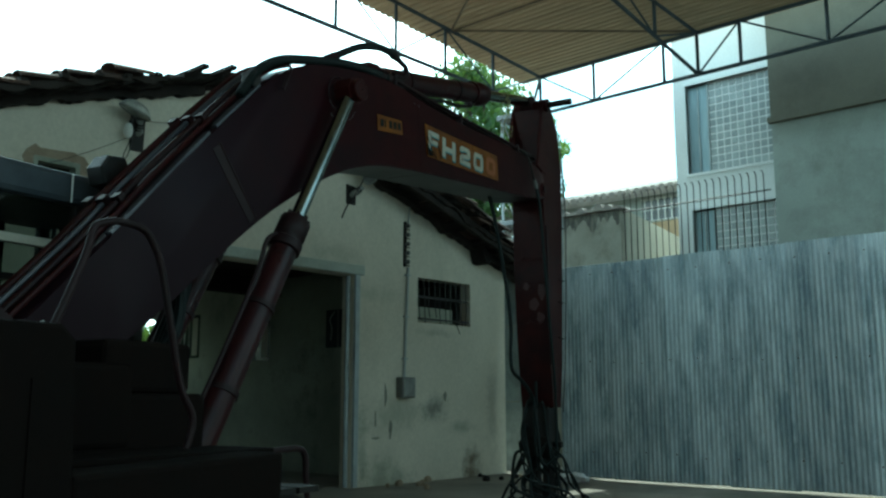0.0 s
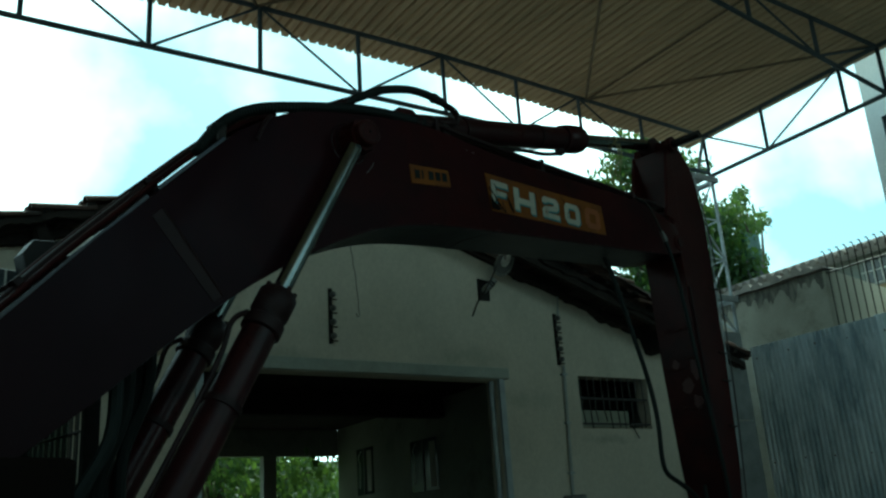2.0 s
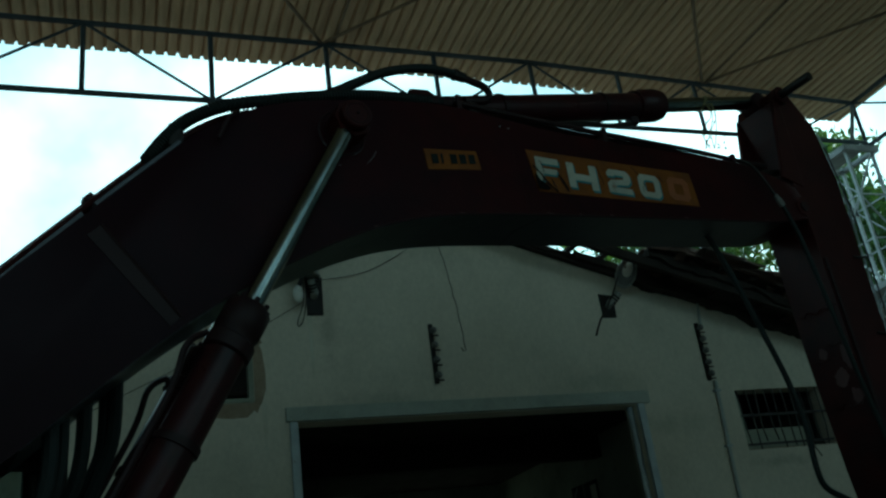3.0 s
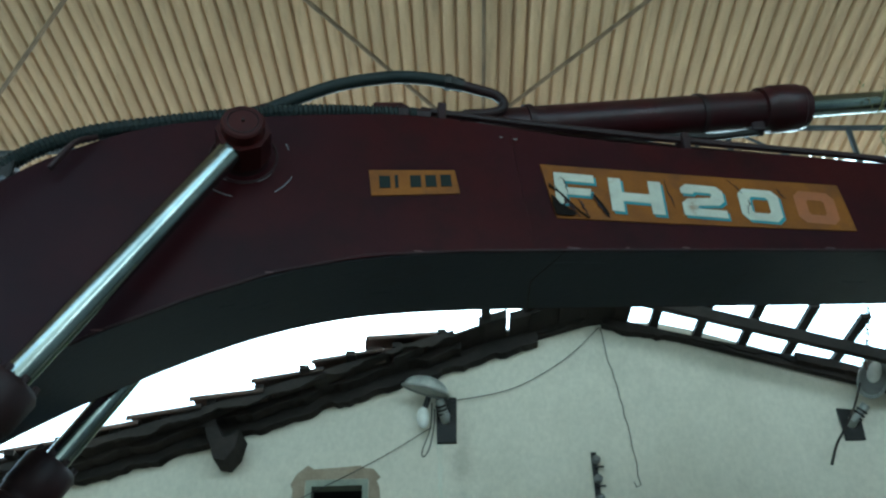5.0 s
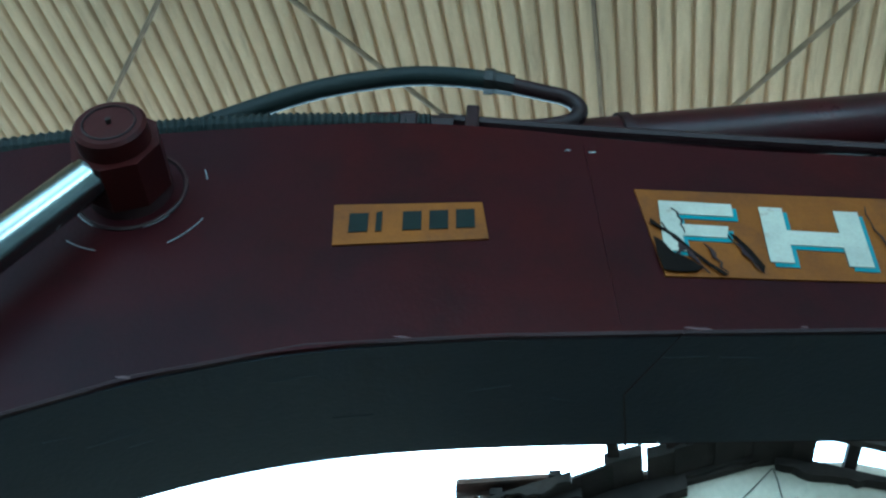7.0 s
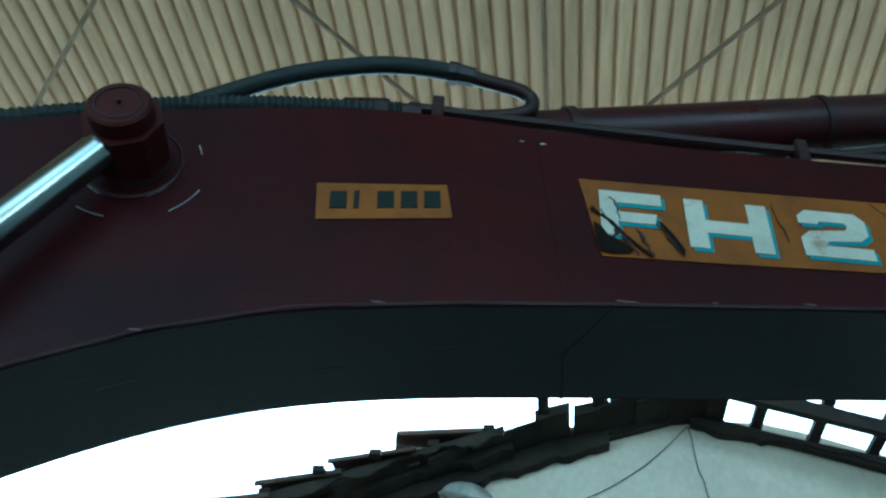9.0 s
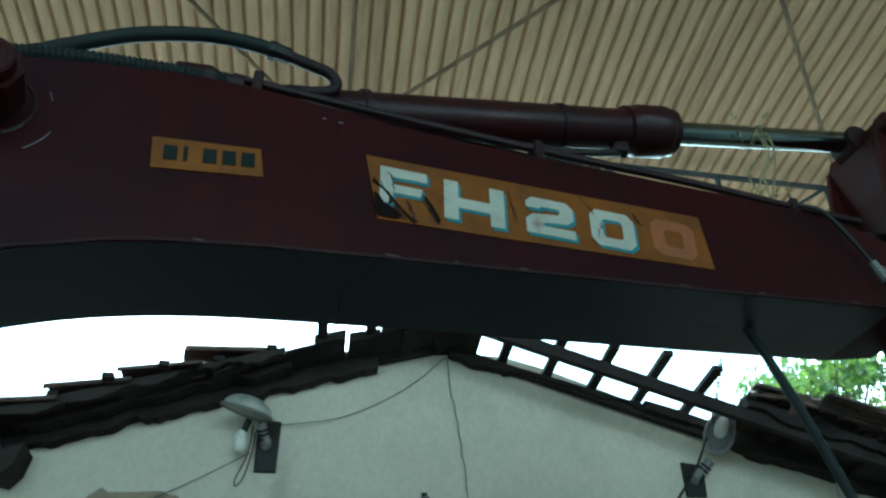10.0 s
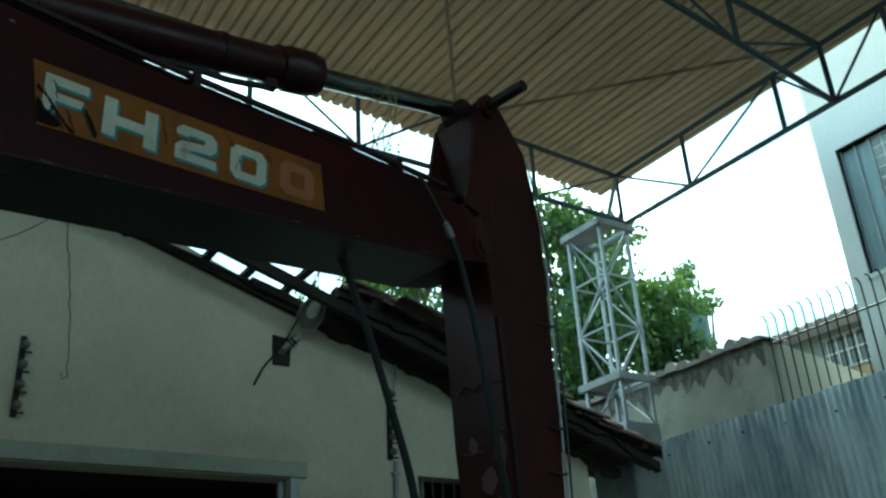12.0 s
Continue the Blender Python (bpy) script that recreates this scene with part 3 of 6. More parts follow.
for z in (0.35, 1.65, 2.95):
    part("fence_rail", solid(FX + 0.03, FX + 0.08, -8.5, 2.95, z, z + 0.06), STEEL, fence)
bolt_bm = bmesh.new()
bmesh.ops.create_icosphere(bolt_bm, subdivisions=1, radius=0.013)
bolt_me = bpy.data.meshes.new("bolt")
bolt_bm.to_mesh(bolt_me)
bolt_bm.free()
bolt_me.materials.append(RUST)
for z in (0.38, 1.68, 2.98):
    for i in range(25):
        ob = new("bolt", bolt_me)
        ob.parent = fence
        ob.matrix_parent_inverse = Matrix.Translation(-fence.location)
        ob.location = (FX - 0.016, 2.85 - i * 0.44 + rng.uniform(-0.04, 0.04), z + rng.uniform(-0.03, 0.03))


# ---- excavator ----
exc = thing("excavator", B(-2.6, 0.25, 0), "old maroon hydraulic excavator with boom raised and stick hanging, no bucket", "excavator")
W = 0.46
bottom_line = [(-3.3, 0.75), (-2.43, 1.36), (-1.98, 1.72), (-1.38, 2.25), (-0.90, 2.56), (-0.59, 2.73), (-0.33, 2.85), (0.0, 2.953), (0.4, 3.01), (0.8, 3.05), (1.5, 3.115), (2.08, 3.166), (2.95, 3.25)]
top_line = [(3.22, 3.30), (3.26, 3.42), (3.18, 3.56), (2.75, 3.66), (2.27, 3.67), (1.05, 3.645), (0.31, 3.685), (-0.07, 3.66), (-0.59, 3.565), (-0.95, 3.45), (-1.28, 3.24), (-2.03, 2.48), (-2.48, 1.98), (-3.3, 1.15)]
curve = [(p.x, p.z) for p in smooth_line([(u, 0, z) for u, z in bottom_line[2:]], 5)]
for _ in range(14):
    curve = [curve[0]] + [((a[0] + 2 * b[0] + c[0]) / 4, (a[1] + 2 * b[1] + c[1]) / 4) for a, b, c in zip(curve, curve[1:], curve[2:])] + [curve[-1]]
crown_line = [(p.x, p.z) for p in smooth_line([(u, 0, z) for u, z in top_line[2:11]], 4)]
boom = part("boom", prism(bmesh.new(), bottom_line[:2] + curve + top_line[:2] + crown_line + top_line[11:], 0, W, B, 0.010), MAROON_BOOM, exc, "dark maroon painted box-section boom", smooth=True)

# boom: belly plate tinted for the underside's shade and haze, chipped paint and scratches
part("belly_plate", prism(bmesh.new(), curve + [(u, z - 0.004) for u, z in curve[::-1]], 0.012, W - 0.012, B), BELLY, boom, "grimy blue-black underside plate, its shade and bluish haze put into the colour")
rng = random.Random(52)


def chip(u, z, w, h, mat, depth=-0.002):
    """A small flake of lost paint on the boom's side."""
    n = 9
    ring = [(u + w * math.cos(k * math.tau / n) * rng.uniform(0.5, 1.2), z + h * math.sin(k * math.tau / n) * rng.uniform(0.4, 1.2)) for k in range(n)]
    part("paint_chip", prism(bmesh.new(), ring, depth, 0.001, B), mat, boom)


low_z = np.array(sorted(curve))
for u in (-0.9, -0.35, 0.2, 0.82, 1.05, 1.3, 1.95, 2.3, 2.75):
    chip(u, float(np.interp(u, low_z[:, 0], low_z[:, 1])) + 0.008, rng.uniform(0.010, 0.03), 0.004, PRIMER)
for u, z in ((0.56, 3.608), (0.62, 3.605)):
    chip(u, z, rng.uniform(0.006, 0.014), 0.0035, TOWER_GREY)
for a0, a1, r in ((3.7, 4.3, 0.135), (5.2, 5.7, 0.135), (4.2, 4.6, 0.20), (5.4, 5.9, 0.21), (0.3, 0.5, 0.18)):
    part("bright_scratch", bar([B(-0.495 + r * math.cos(a0 + (a1 - a0) * k / 8), -0.002, 3.376 + r * math.sin(a0 + (a1 - a0) * k / 8)) for k in range(9)], 0.0013, 4), TOWER_GREY, boom)
for k in range(16):
    u, a = rng.uniform(-0.6, 2.3), rng.uniform(0.04, W - 0.06)
    du, da = rng.uniform(0.03, 0.11), rng.uniform(-0.02, 0.02)
    z0, z1 = (float(np.interp(q, low_z[:, 0], low_z[:, 1])) - 0.005 for q in (u, u + du))
    part("fine_scratch", bar([B(u, a, z0), B(u + du, a + da, z1)], 0.0010, 3), CABROOF, boom)

# boom: weld seams, side lugs and pins
part("weld_seam", bar([B(-1.70, -0.001, 2.70), B(-1.36, -0.001, 2.29)], 0.009, 6), MAROON_DARK, boom)
part("seam_band", prism(bmesh.new(), [(-1.70, 2.70), (-1.36, 2.29), (-1.41, 2.245), (-1.76, 2.645)], -0.004, 0.001, B), MAROON_DARK, boom, "worn shiny welded band")
part("weld_seam", bar([B(0.60, 0.0, 3.63), B(0.66, 0.0, 3.06)], 0.0018, 6), MAROON_BOOM, boom)
part("weld_seam", bar([B(0.79, 0.0, 3.048), B(0.70, W * 0.5, 3.038), B(0.74, W, 3.042)], 0.004, 6), MAROON_DARK, boom)
part("lower_weld", bar([B(u, 0.006, z + 0.002) for u, z in bottom_line[3:]], 0.007, 6), MAROON_DARK, boom)
part("end_boss", bar([B(3.20, -0.006, 3.40), B(3.20, 0.03, 3.40)], 0.075, 28), MAROON, boom, smooth=True)
part("pivot_pin", bar([B(3.20, -0.018, 3.40), B(3.20, W + 0.018, 3.40)], 0.04, 20), MAROON_DARK, boom, smooth=True)
hook = smooth_line([B(-1.06, -0.01, 3.40), B(-1.12, -0.05, 3.33), B(-1.18, -0.05, 3.20)], 4)
part("hook", bar(hook, 0.012, 8), MAROON_DARK, boom)

# stick
stick_line = [(3.25, 4.36), (3.29, 4.46), (3.37, 4.50), (3.46, 4.46), (3.66, 4.20), (3.75, 3.72), (3.73, 3.30), (3.71, 2.40), (3.66, 1.50), (3.61, 1.05),
              (3.40, 1.05), (3.34, 1.55), (3.27, 2.35), (3.24, 3.20), (3.19, 3.62), (3.30, 3.76), (3.28, 4.10)]
stick_line = [(u + 0.04, z) for u, z in stick_line]
stick = part("stick", prism(bmesh.new(), stick_line, 0.04, W - 0.04, B, 0.012), MAROON, exc, "dark maroon box-section stick with chipped red paint")
for a in (0.035, W - 0.065):
    part("lug_plate", prism(bmesh.new(), [(3.12, 3.66), (3.34, 3.60), (3.36, 4.38), (3.29, 4.38), (3.25, 4.20), (3.20, 3.95)], a, a + 0.03, B, 0.006), MAROON, stick)
part("edge_strip", prism(bmesh.new(), [(3.30, 3.02), (3.33, 3.02), (3.40, 1.5), (3.37, 1.5)], 0.022, 0.04, B), MAROON_DARK, stick)
part("pin_bar", bar([B(3.365, 0.30, 4.405), B(3.365, -0.275, 4.405)], 0.036, 18), GREASE, stick, "bare steel pin standing out", smooth=True)
part("pin_collar", bar([B(3.365, 0.045, 4.405), B(3.365, 0.0, 4.405)], 0.075, 20), MAROON, stick, smooth=True)
part("bucket_lug", prism(bmesh.new(), [(3.74, 3.62), (3.92, 3.50), (3.95, 3.40), (3.90, 3.32), (3.76, 3.22)], 0.12, W - 0.12, B, 0.02), GREASE, stick)
part("edge_pipe", bar([B(3.70, 0.03, 4.15), B(3.795, 0.03, 3.70), B(3.772, 0.03, 3.0), B(3.75, 0.03, 2.2), B(3.70, 0.03, 1.45)], 0.008, 6), STEEL, stick)
for u, z in ((3.73, 3.05), (3.72, 2.45), (3.70, 2.2), (3.69, 1.8)):
    part("hose_hook", bar([B(u - 0.07, 0.035, z + 0.01), B(u, 0.02, z), B(u + 0.05, 0.02, z + 0.01)], 0.008, 6), GREASE, stick)
rng = random.Random(8)
for z, k0, k1 in ((2.66, 0, 9), (2.40, 0, 5), (2.33, 4, 9), (1.97, 1, 8)):
    pts = [B(3.309 + 0.070 * (2.35 - z) / 0.8 - 0.002, 0.05 + 0.04 * k, z + rng.uniform(-0.02, 0.02)) for k in range(k0, k1)]
    part("weld_scar", bar(smooth_line(pts, 2), 0.005, 5), MAROON, stick)
for a0, z0, wa, hz in ((0.10, 2.30, 0.05, 0.10), (0.20, 2.16, 0.07, 0.08), (0.13, 2.02, 0.05, 0.07), (0.28, 2.36, 0.04, 0.05)):
    ring = [(a0 + wa * math.cos(k * math.tau / 16) * rng.uniform(0.6, 1.1), z0 + hz * math.sin(k * math.tau / 16) * rng.uniform(0.6, 1.1)) for k in range(16)]
    part("red_patch", prism(bmesh.new(), ring, 3.296, 3.302, lambda a, u, z: B(u + 0.010 + 0.088 * (2.35 - z), a, z)), PRIMER, stick, "scraped patch of brighter red primer")
part("tip_knuckle", prism(bmesh.new(), [(3.38, 1.06), (3.63, 1.06), (3.66, 0.72), (3.56, 0.52), (3.44, 0.52), (3.36, 0.74)], 0.07, W - 0.07, B, 0.02), GREASE, stick)
part("tip_link", prism(bmesh.new(), [(3.46, 0.60), (3.56, 0.58), (3.62, 0.12), (3.60, 0.0), (3.46, 0.0), (3.44, 0.14)], 0.10, 0.19, B, 0.012), GREASE, stick)
part("tip_link", prism(bmesh.new(), [(3.46, 0.60), (3.56, 0.58), (3.66, 0.12), (3.64, 0.0), (3.50, 0.0), (3.46, 0.14)], 0.27, 0.36, B, 0.012), GREASE, stick)
part("tip_pin", bar([B(3.51, -0.02, 0.66), B(3.51, W + 0.02, 0.66)], 0.035, 14), GREASE, stick, smooth=True)
part("cable", bar(smooth_line([B(3.72, 0.02, 4.0), B(3.78, 0.0, 3.3), B(3.75, 0.0, 2.2), B(3.70, 0.0, 1.6), B(3.66, 0.02, 1.0)], 5), 0.007, 6), CABLE, stick)
rng = random.Random(11)
for k in range(20):
    a0 = rng.uniform(0, math.tau)
    r0 = rng.uniform(0.12, 0.42)
    pts = []
    for i in range(7):
        f = i / 6
        a = a0 + f * rng.uniform(1.2, 2.8)
        rr = r0 * (0.35 + 0.9 * f) + rng.uniform(-0.04, 0.04)
        pts.append(B(3.52 + rr * math.cos(a) * 1.1, 0.22 + rr * math.sin(a), max(0.02, (1 - f) ** 1.2 * rng.uniform(0.7, 1.35) + rng.uniform(0.0, 0.12) - 0.03)))
    part("loose_hose", bar(smooth_line(pts, 5), rng.choice([0.011, 0.014, 0.018]), 7), RUBBER, stick, smooth=True)

# boom cylinders
AX = Vector((-0.484, 0, -0.875))


def boom_cylinder(side):
    """The lifting cylinder on one side of the boom; side is -1 for the near one, 1 for the far one."""
    mid = -0.115 if side < 0 else W + 0.115
    edge = 0.0 if side < 0 else W

    def C(d, r=0.0):
        return B(-0.495 + AX.x * d, mid, 3.376 + AX.z * d)

    cyl = part("boom_cylinder", bar([C(1.26), C(1.30), C(2.95)], [0.086, 0.092, 0.092], 28), MAROON_GLOSS, exc, "maroon hydraulic lifting cylinder", smooth=True)
    part("rod", bar([C(0.09), C(1.32)], 0.049, 28), CHROME, cyl, "bright chrome piston rod", smooth=True)
    part("gland", bar([C(1.22), C(1.24), C(1.36), C(1.37), C(1.40), C(1.41), C(1.47), C(1.48)], [0.088, 0.104, 0.104, 0.096, 0.096, 0.108, 0.108, 0.094], 28), MAROON_DARK, cyl, smooth=True)
    for k in range(8):
        a = k * math.tau / 8
        o = B(math.cos(a) * 0.080 * 0.875, math.sin(a) * 0.080, -math.cos(a) * 0.080 * 0.484) - B(0, 0, 0)
        part("gland_bolt", bar([C(1.20) + o, C(1.25) + o], 0.013, 6), MAROON_DARK, cyl)
    part("rod_eye", bar([B(-0.495, edge + 0.16 * side, 3.376), B(-0.495, edge + 0.03 * side, 3.376)], 0.105, 8), MAROON, cyl)
    part("pin_boss", bar([B(-0.495, edge + 0.035 * side, 3.376), B(-0.495, edge, 3.376)], [0.085, 0.10], 28), MAROON_DARK, cyl, smooth=True)
    part("pin_cap", bar([B(-0.495, edge + 0.155 * side, 3.376), B(-0.495, edge + 0.205 * side, 3.376), B(-0.495, edge + 0.212 * side, 3.376)], [0.082, 0.082, 0.074], 30), MAROON, cyl, smooth=True)
    part("cap_groove", bar([B(-0.495 + 0.058 * math.cos(k * math.tau / 30), edge + 0.213 * side, 3.376 + 0.058 * math.sin(k * math.tau / 30)) for k in range(31)], 0.003, 5), MAROON_DARK, cyl)
    part("grease_nipple", bar([B(-0.495, edge + 0.21 * side, 3.376), B(-0.495, edge + 0.224 * side, 3.376)], 0.006, 8), GREASE, cyl)
    part("base_eye", bar([B(-0.495 + AX.x * 3.0, mid - 0.07, 3.376 + AX.z * 3.0), B(-0.495 + AX.x * 3.0, mid + 0.07, 3.376 + AX.z * 3.0)], 0.11, 24), MAROON_DARK, cyl, smooth=True)
    n = Vector((-0.875, 0, 0.484))
    feed = [C(1.42) + (B(n.x, 0, n.z) - B(0, 0, 0)) * 0.11, C(1.52) + (B(n.x, 0, n.z) - B(0, 0, 0)) * 0.16, C(1.75) + (B(n.x, 0, n.z) - B(0, 0, 0)) * 0.125, C(2.4) + (B(n.x, 0, n.z) - B(0, 0, 0)) * 0.115, C(2.85) + (B(n.x, 0, n.z) - B(0, 0, 0)) * 0.13]
    part("feed_pipe", bar(smooth_line(feed, 6), 0.015, 8), MAROON_DARK, cyl, smooth=True)
    for d in (1.9, 2.5):
        part("pipe_clamp", bar([C(d), C(d + 0.035)], 0.102, 20), MAROON_DARK, cyl, smooth=True)
    return cyl


boom_cylinder(-1)
boom_cylinder(1)
part("weld_ring", bar([B(-0.495 + 0.13 * math.cos(k * math.tau / 30), -0.002, 3.376 + 0.13 * math.sin(k * math.tau / 30)) for k in range(31)], 0.006, 5), MAROON_DARK, boom)

# arm cylinder over the boom
OFF_A = W * 0.52


def A(u, dz=0.0):
    return B(u, OFF_A, 4.20 + 0.22 * (u - 2.1) + dz)


arm = part("arm_cylinder", bar([A(0.10), A(0.34), A(2.04)], [0.085, 0.098, 0.098], 30), MAROON_GLOSS, exc, "maroon arm cylinder lying over the boom", smooth=True)
part("rod", bar([A(2.0), A(3.30)], 0.055, 28), CHROME, arm, "bright chrome piston rod", smooth=True)
part("gland", bar([A(1.96), A(1.965), A(2.02), A(2.03), A(2.17), A(2.18), A(2.215), A(2.22)], [0.10, 0.114, 0.114, 0.122, 0.122, 0.112, 0.112, 0.075], 30), MAROON_GLOSS, arm, smooth=True)
for k in range(10):
    a = k * math.tau / 10
    o = Vector((0, math.cos(a) * 0.092, math.sin(a) * 0.092))
    part("gland_bolt", bar([A(2.205) + o, A(2.24) + o], 0.012, 6), MAROON_DARK, arm)
part("tube_band", bar([A(0.74), A(0.77)], 0.108, 24), MAROON_DARK, arm, smooth=True)
part("tube_band", bar([A(1.62), A(1.645)], 0.105, 24), MAROON_DARK, arm, smooth=True)
part("rod_eye", bar([B(3.33, OFF_A - 0.07, 4.44), B(3.33, OFF_A + 0.07, 4.44)], 0.085, 24), MAROON_DARK, arm, smooth=True)
part("base_eye", bar([B(0.10, OFF_A - 0.10, 3.75), B(0.10, OFF_A + 0.08, 3.75)], 0.105, 24), MAROON_DARK, arm, smooth=True)
for a in (0.08, W - 0.11):
    part("base_lug", prism(bmesh.new(), [(-0.12, 3.58), (0.40, 3.62), (0.26, 3.76), (0.14, 3.835), (0.02, 3.82)], a, a + 0.03, B, 0.006), MAROON, boom)
part("port_block", solid(-0.03, 0.04, -0.03, 0.03, -0.03, 0.03, 0.01), MAROON_DARK, arm).matrix_basis = Matrix.Translation(A(1.93, -0.12))
part("port_pipe", bar(smooth_line([A(1.93, -0.14), A(1.7, -0.15), A(1.5, -0.13), A(1.2, -0.125), A(0.9, -0.12), A(0.62, -0.10)], 5), 0.018, 8), GREASE, arm, smooth=True)

# pipes and hoses along the boom
for a, dz in ((0.05, 0.035), (0.10, 0.03), (0.15, 0.03)):
    pts = [B(0.22, a, 3.73 + dz), B(0.6, a, 3.715 + dz), B(1.2, a, 3.705 + dz), B(1.7, a, 3.705 + dz), B(2.2, a, 3.71 + dz), B(2.62, a, 3.70 + dz), B(2.98, a, 3.70 + dz)]
    part("hydraulic_pipe", bar(smooth_line(pts, 4), 0.017, 8), MAROON_DARK, exc, smooth=True)
for u in (0.31, 1.42, 2.62):
    part("pipe_clamp", box(bmesh.new(), u - 0.018, u + 0.018, 0.02, 0.19, 3.62, 3.80 if u < 1 else 3.765, 0.006, B), MAROON_DARK, exc)
part("clamp_block", box(bmesh.new(), 0.40, 0.47, 0.06, 0.14, 3.68, 3.80, 0.008, B), GREASE, exc)
line = smooth_line([B(-1.50, 0.04, 3.07), B(-1.41, 0.04, 3.21), B(-1.29, 0.035, 3.34), B(-1.10, 0.03, 3.45), B(-0.84, 0.03, 3.535), B(-0.62, 0.03, 3.597), B(-0.42, 0.035, 3.65), B(-0.20, 0.04, 3.692), B(0.0, 0.045, 3.715), B(0.20, 0.05, 3.735)], 22)
part("ribbed_hose", bar(line, [0.036 if k % 2 else 0.030 for k in range(len(line))], 12), RUBBER, exc, "black-green ribbed hose")
part("hose_fitting", bar([B(0.12, 0.05, 3.732), B(0.16, 0.05, 3.734), B(0.17, 0.05, 3.734), B(0.26, 0.05, 3.736)], [0.040, 0.040, 0.032, 0.030], 8), MAROON_DARK, exc)
part("hose_saddle", box(bmesh.new(), -1.40, -1.33, 0.01, 0.13, 3.16, 3.29, 0.012, B), GREASE, exc)
arch = smooth_line([B(-0.46, 0.09, 3.70), B(-0.34, 0.08, 3.775), B(-0.14, 0.07, 3.888), B(0.08, 0.065, 3.960), B(0.24, 0.07, 3.982), B(0.36, 0.08, 3.982)], 6)
part("arched_hose", bar(arch, 0.029, 12), RUBBER, exc, "thick black rubber hose arching over the boom", smooth=True)
part("arch_fitting", bar([B(0.335, 0.08, 3.983), B(0.36, 0.08, 3.982), B(0.37, 0.08, 3.981), B(0.42, 0.085, 3.977)], [0.038, 0.038, 0.033, 0.031], 8), GREASE, exc)
bend = smooth_line([B(0.40, 0.085, 3.979), B(0.50, 0.10, 3.972), B(0.575, 0.11, 3.962), B(0.612, 0.12, 3.93), B(0.60, 0.125, 3.888), B(0.54, 0.13, 3.862), B(0.43, 0.14, 3.85)], 6)
part("steel_bend", bar(bend, 0.024, 12), MAROON_DARK, exc, smooth=True)
part("arch_fitting", bar([B(-0.56, 0.09, 3.645), B(-0.43, 0.09, 3.72)], 0.032, 8), MAROON_DARK, exc)
top_run = [(-0.95, 3.44), (-1.28, 3.24), (-2.03, 2.48), (-2.48, 1.98), (-2.95, 1.50)]
for k, (a, lift, r, m) in enumerate(((0.08, 0.035, 0.017, MAROON), (0.135, 0.055, 0.017, MAROON_DARK), (0.19, 0.04, 0.017, MAROON), (0.25, 0.055, 0.018, GLOSS), (0.31, 0.065, 0.018, MAROON), (0.37, 0.045, 0.018, MAROON_DARK), (0.42, 0.03, 0.018, MAROON))):
    pts = [B(u - lift * 0.7, a, z + lift * 0.7) for u, z in top_run]
    part("hydraulic_pipe", bar(smooth_line(pts, 5), r, 8), m, exc, smooth=True)
    end = pts[-1]
    part("hydraulic_hose", bar(smooth_line([end, end + Vector((-0.12, -0.02 * k, -0.16)), end + Vector((-0.28, -0.05, -0.42 - 0.03 * k)), end + Vector((-0.20, 0.02, -0.75))], 6), 0.02, 8), RUBBER, exc, smooth=True)
for u, z in ((-1.70, 2.815), (-2.30, 2.18)):
    for a in (0.10, 0.22, 0.34):
        part("pipe_clamp", prism(bmesh.new(), [(u, z), (u + 0.035, z + 0.035), (u - 0.03, z + 0.10), (u - 0.065, z + 0.065)], a, a + 0.07, B, 0.008), MAROON_DARK, exc)
# Paler bluish strips, added to put the sky's sheen along the top edge.
for (u0, z0), (u1, z1) in (((-1.34, 3.18), (-1.72, 2.795)), ((-1.77, 2.745), (-2.46, 2.003))):
    part("sheen_strip", prism(bmesh.new(), [(u0, z0), (u1, z1), (u1 - 0.014, z1 + 0.014), (u0 - 0.014, z0 + 0.014)], 0.004, 0.058, B, 0.003), GLOSS, boom, "glossy strip, added for the sky's sheen on the top edge")
part("work_lamp", prism(bmesh.new(), [(-2.18, 2.40), (-2.02, 2.38), (-1.98, 2.50), (-2.04, 2.59), (-2.16, 2.58), (-2.21, 2.50)], W - 0.02, W + 0.13, B, 0.015), GREASE, exc, "black round work lamp on the boom")
drop = smooth_line([B(2.60, 0.0, 3.70), B(2.68, -0.04, 3.66), B(2.76, -0.05, 3.56), B(2.86, -0.05, 3.41)], 6)
part("stick_pipe", bar(drop, 0.0105, 8), GREASE, exc, "thin bent steel pipe", smooth=True)
part("hose_fitting", bar([B(2.852, -0.05, 3.425), B(2.87, -0.05, 3.395), B(2.872, -0.05, 3.392), B(2.90, -0.05, 3.345)], [0.018, 0.018, 0.023, 0.022], 8), DULLGREY, exc)
drop = smooth_line([B(2.89, -0.05, 3.36), B(2.975, -0.05, 3.14), B(3.055, -0.045, 2.75), B(3.17, -0.04, 2.10), B(3.30, -0.03, 1.5), B(3.37, -0.02, 0.95), B(3.40, 0.0, 0.5)], 6)
part("stick_hose", bar(drop, 0.017, 10), RUBBER, exc, "black rubber hose hanging down the stick", smooth=True)
part("feed_pipe", bar(smooth_line([B(2.62, 0.10, 3.73), B(2.9, 0.12, 3.71), B(3.10, 0.14, 3.74), B(3.25, 0.15, 3.77)], 4), 0.024, 10), GREASE, exc, smooth=True)

# name plates: painted orange boards on the boom's side
plate = part("model_plate", prism(bmesh.new(), [(0.716, 3.474), (1.1, 3.482), (1.6, 3.494), (2.075, 3.508), (2.10, 3.262), (1.6, 3.236), (1.1, 3.213), (0.766, 3.20)], -0.005, 0.001, B), ORANGE, exc, "worn orange plate with white letters")
LET = 0.165


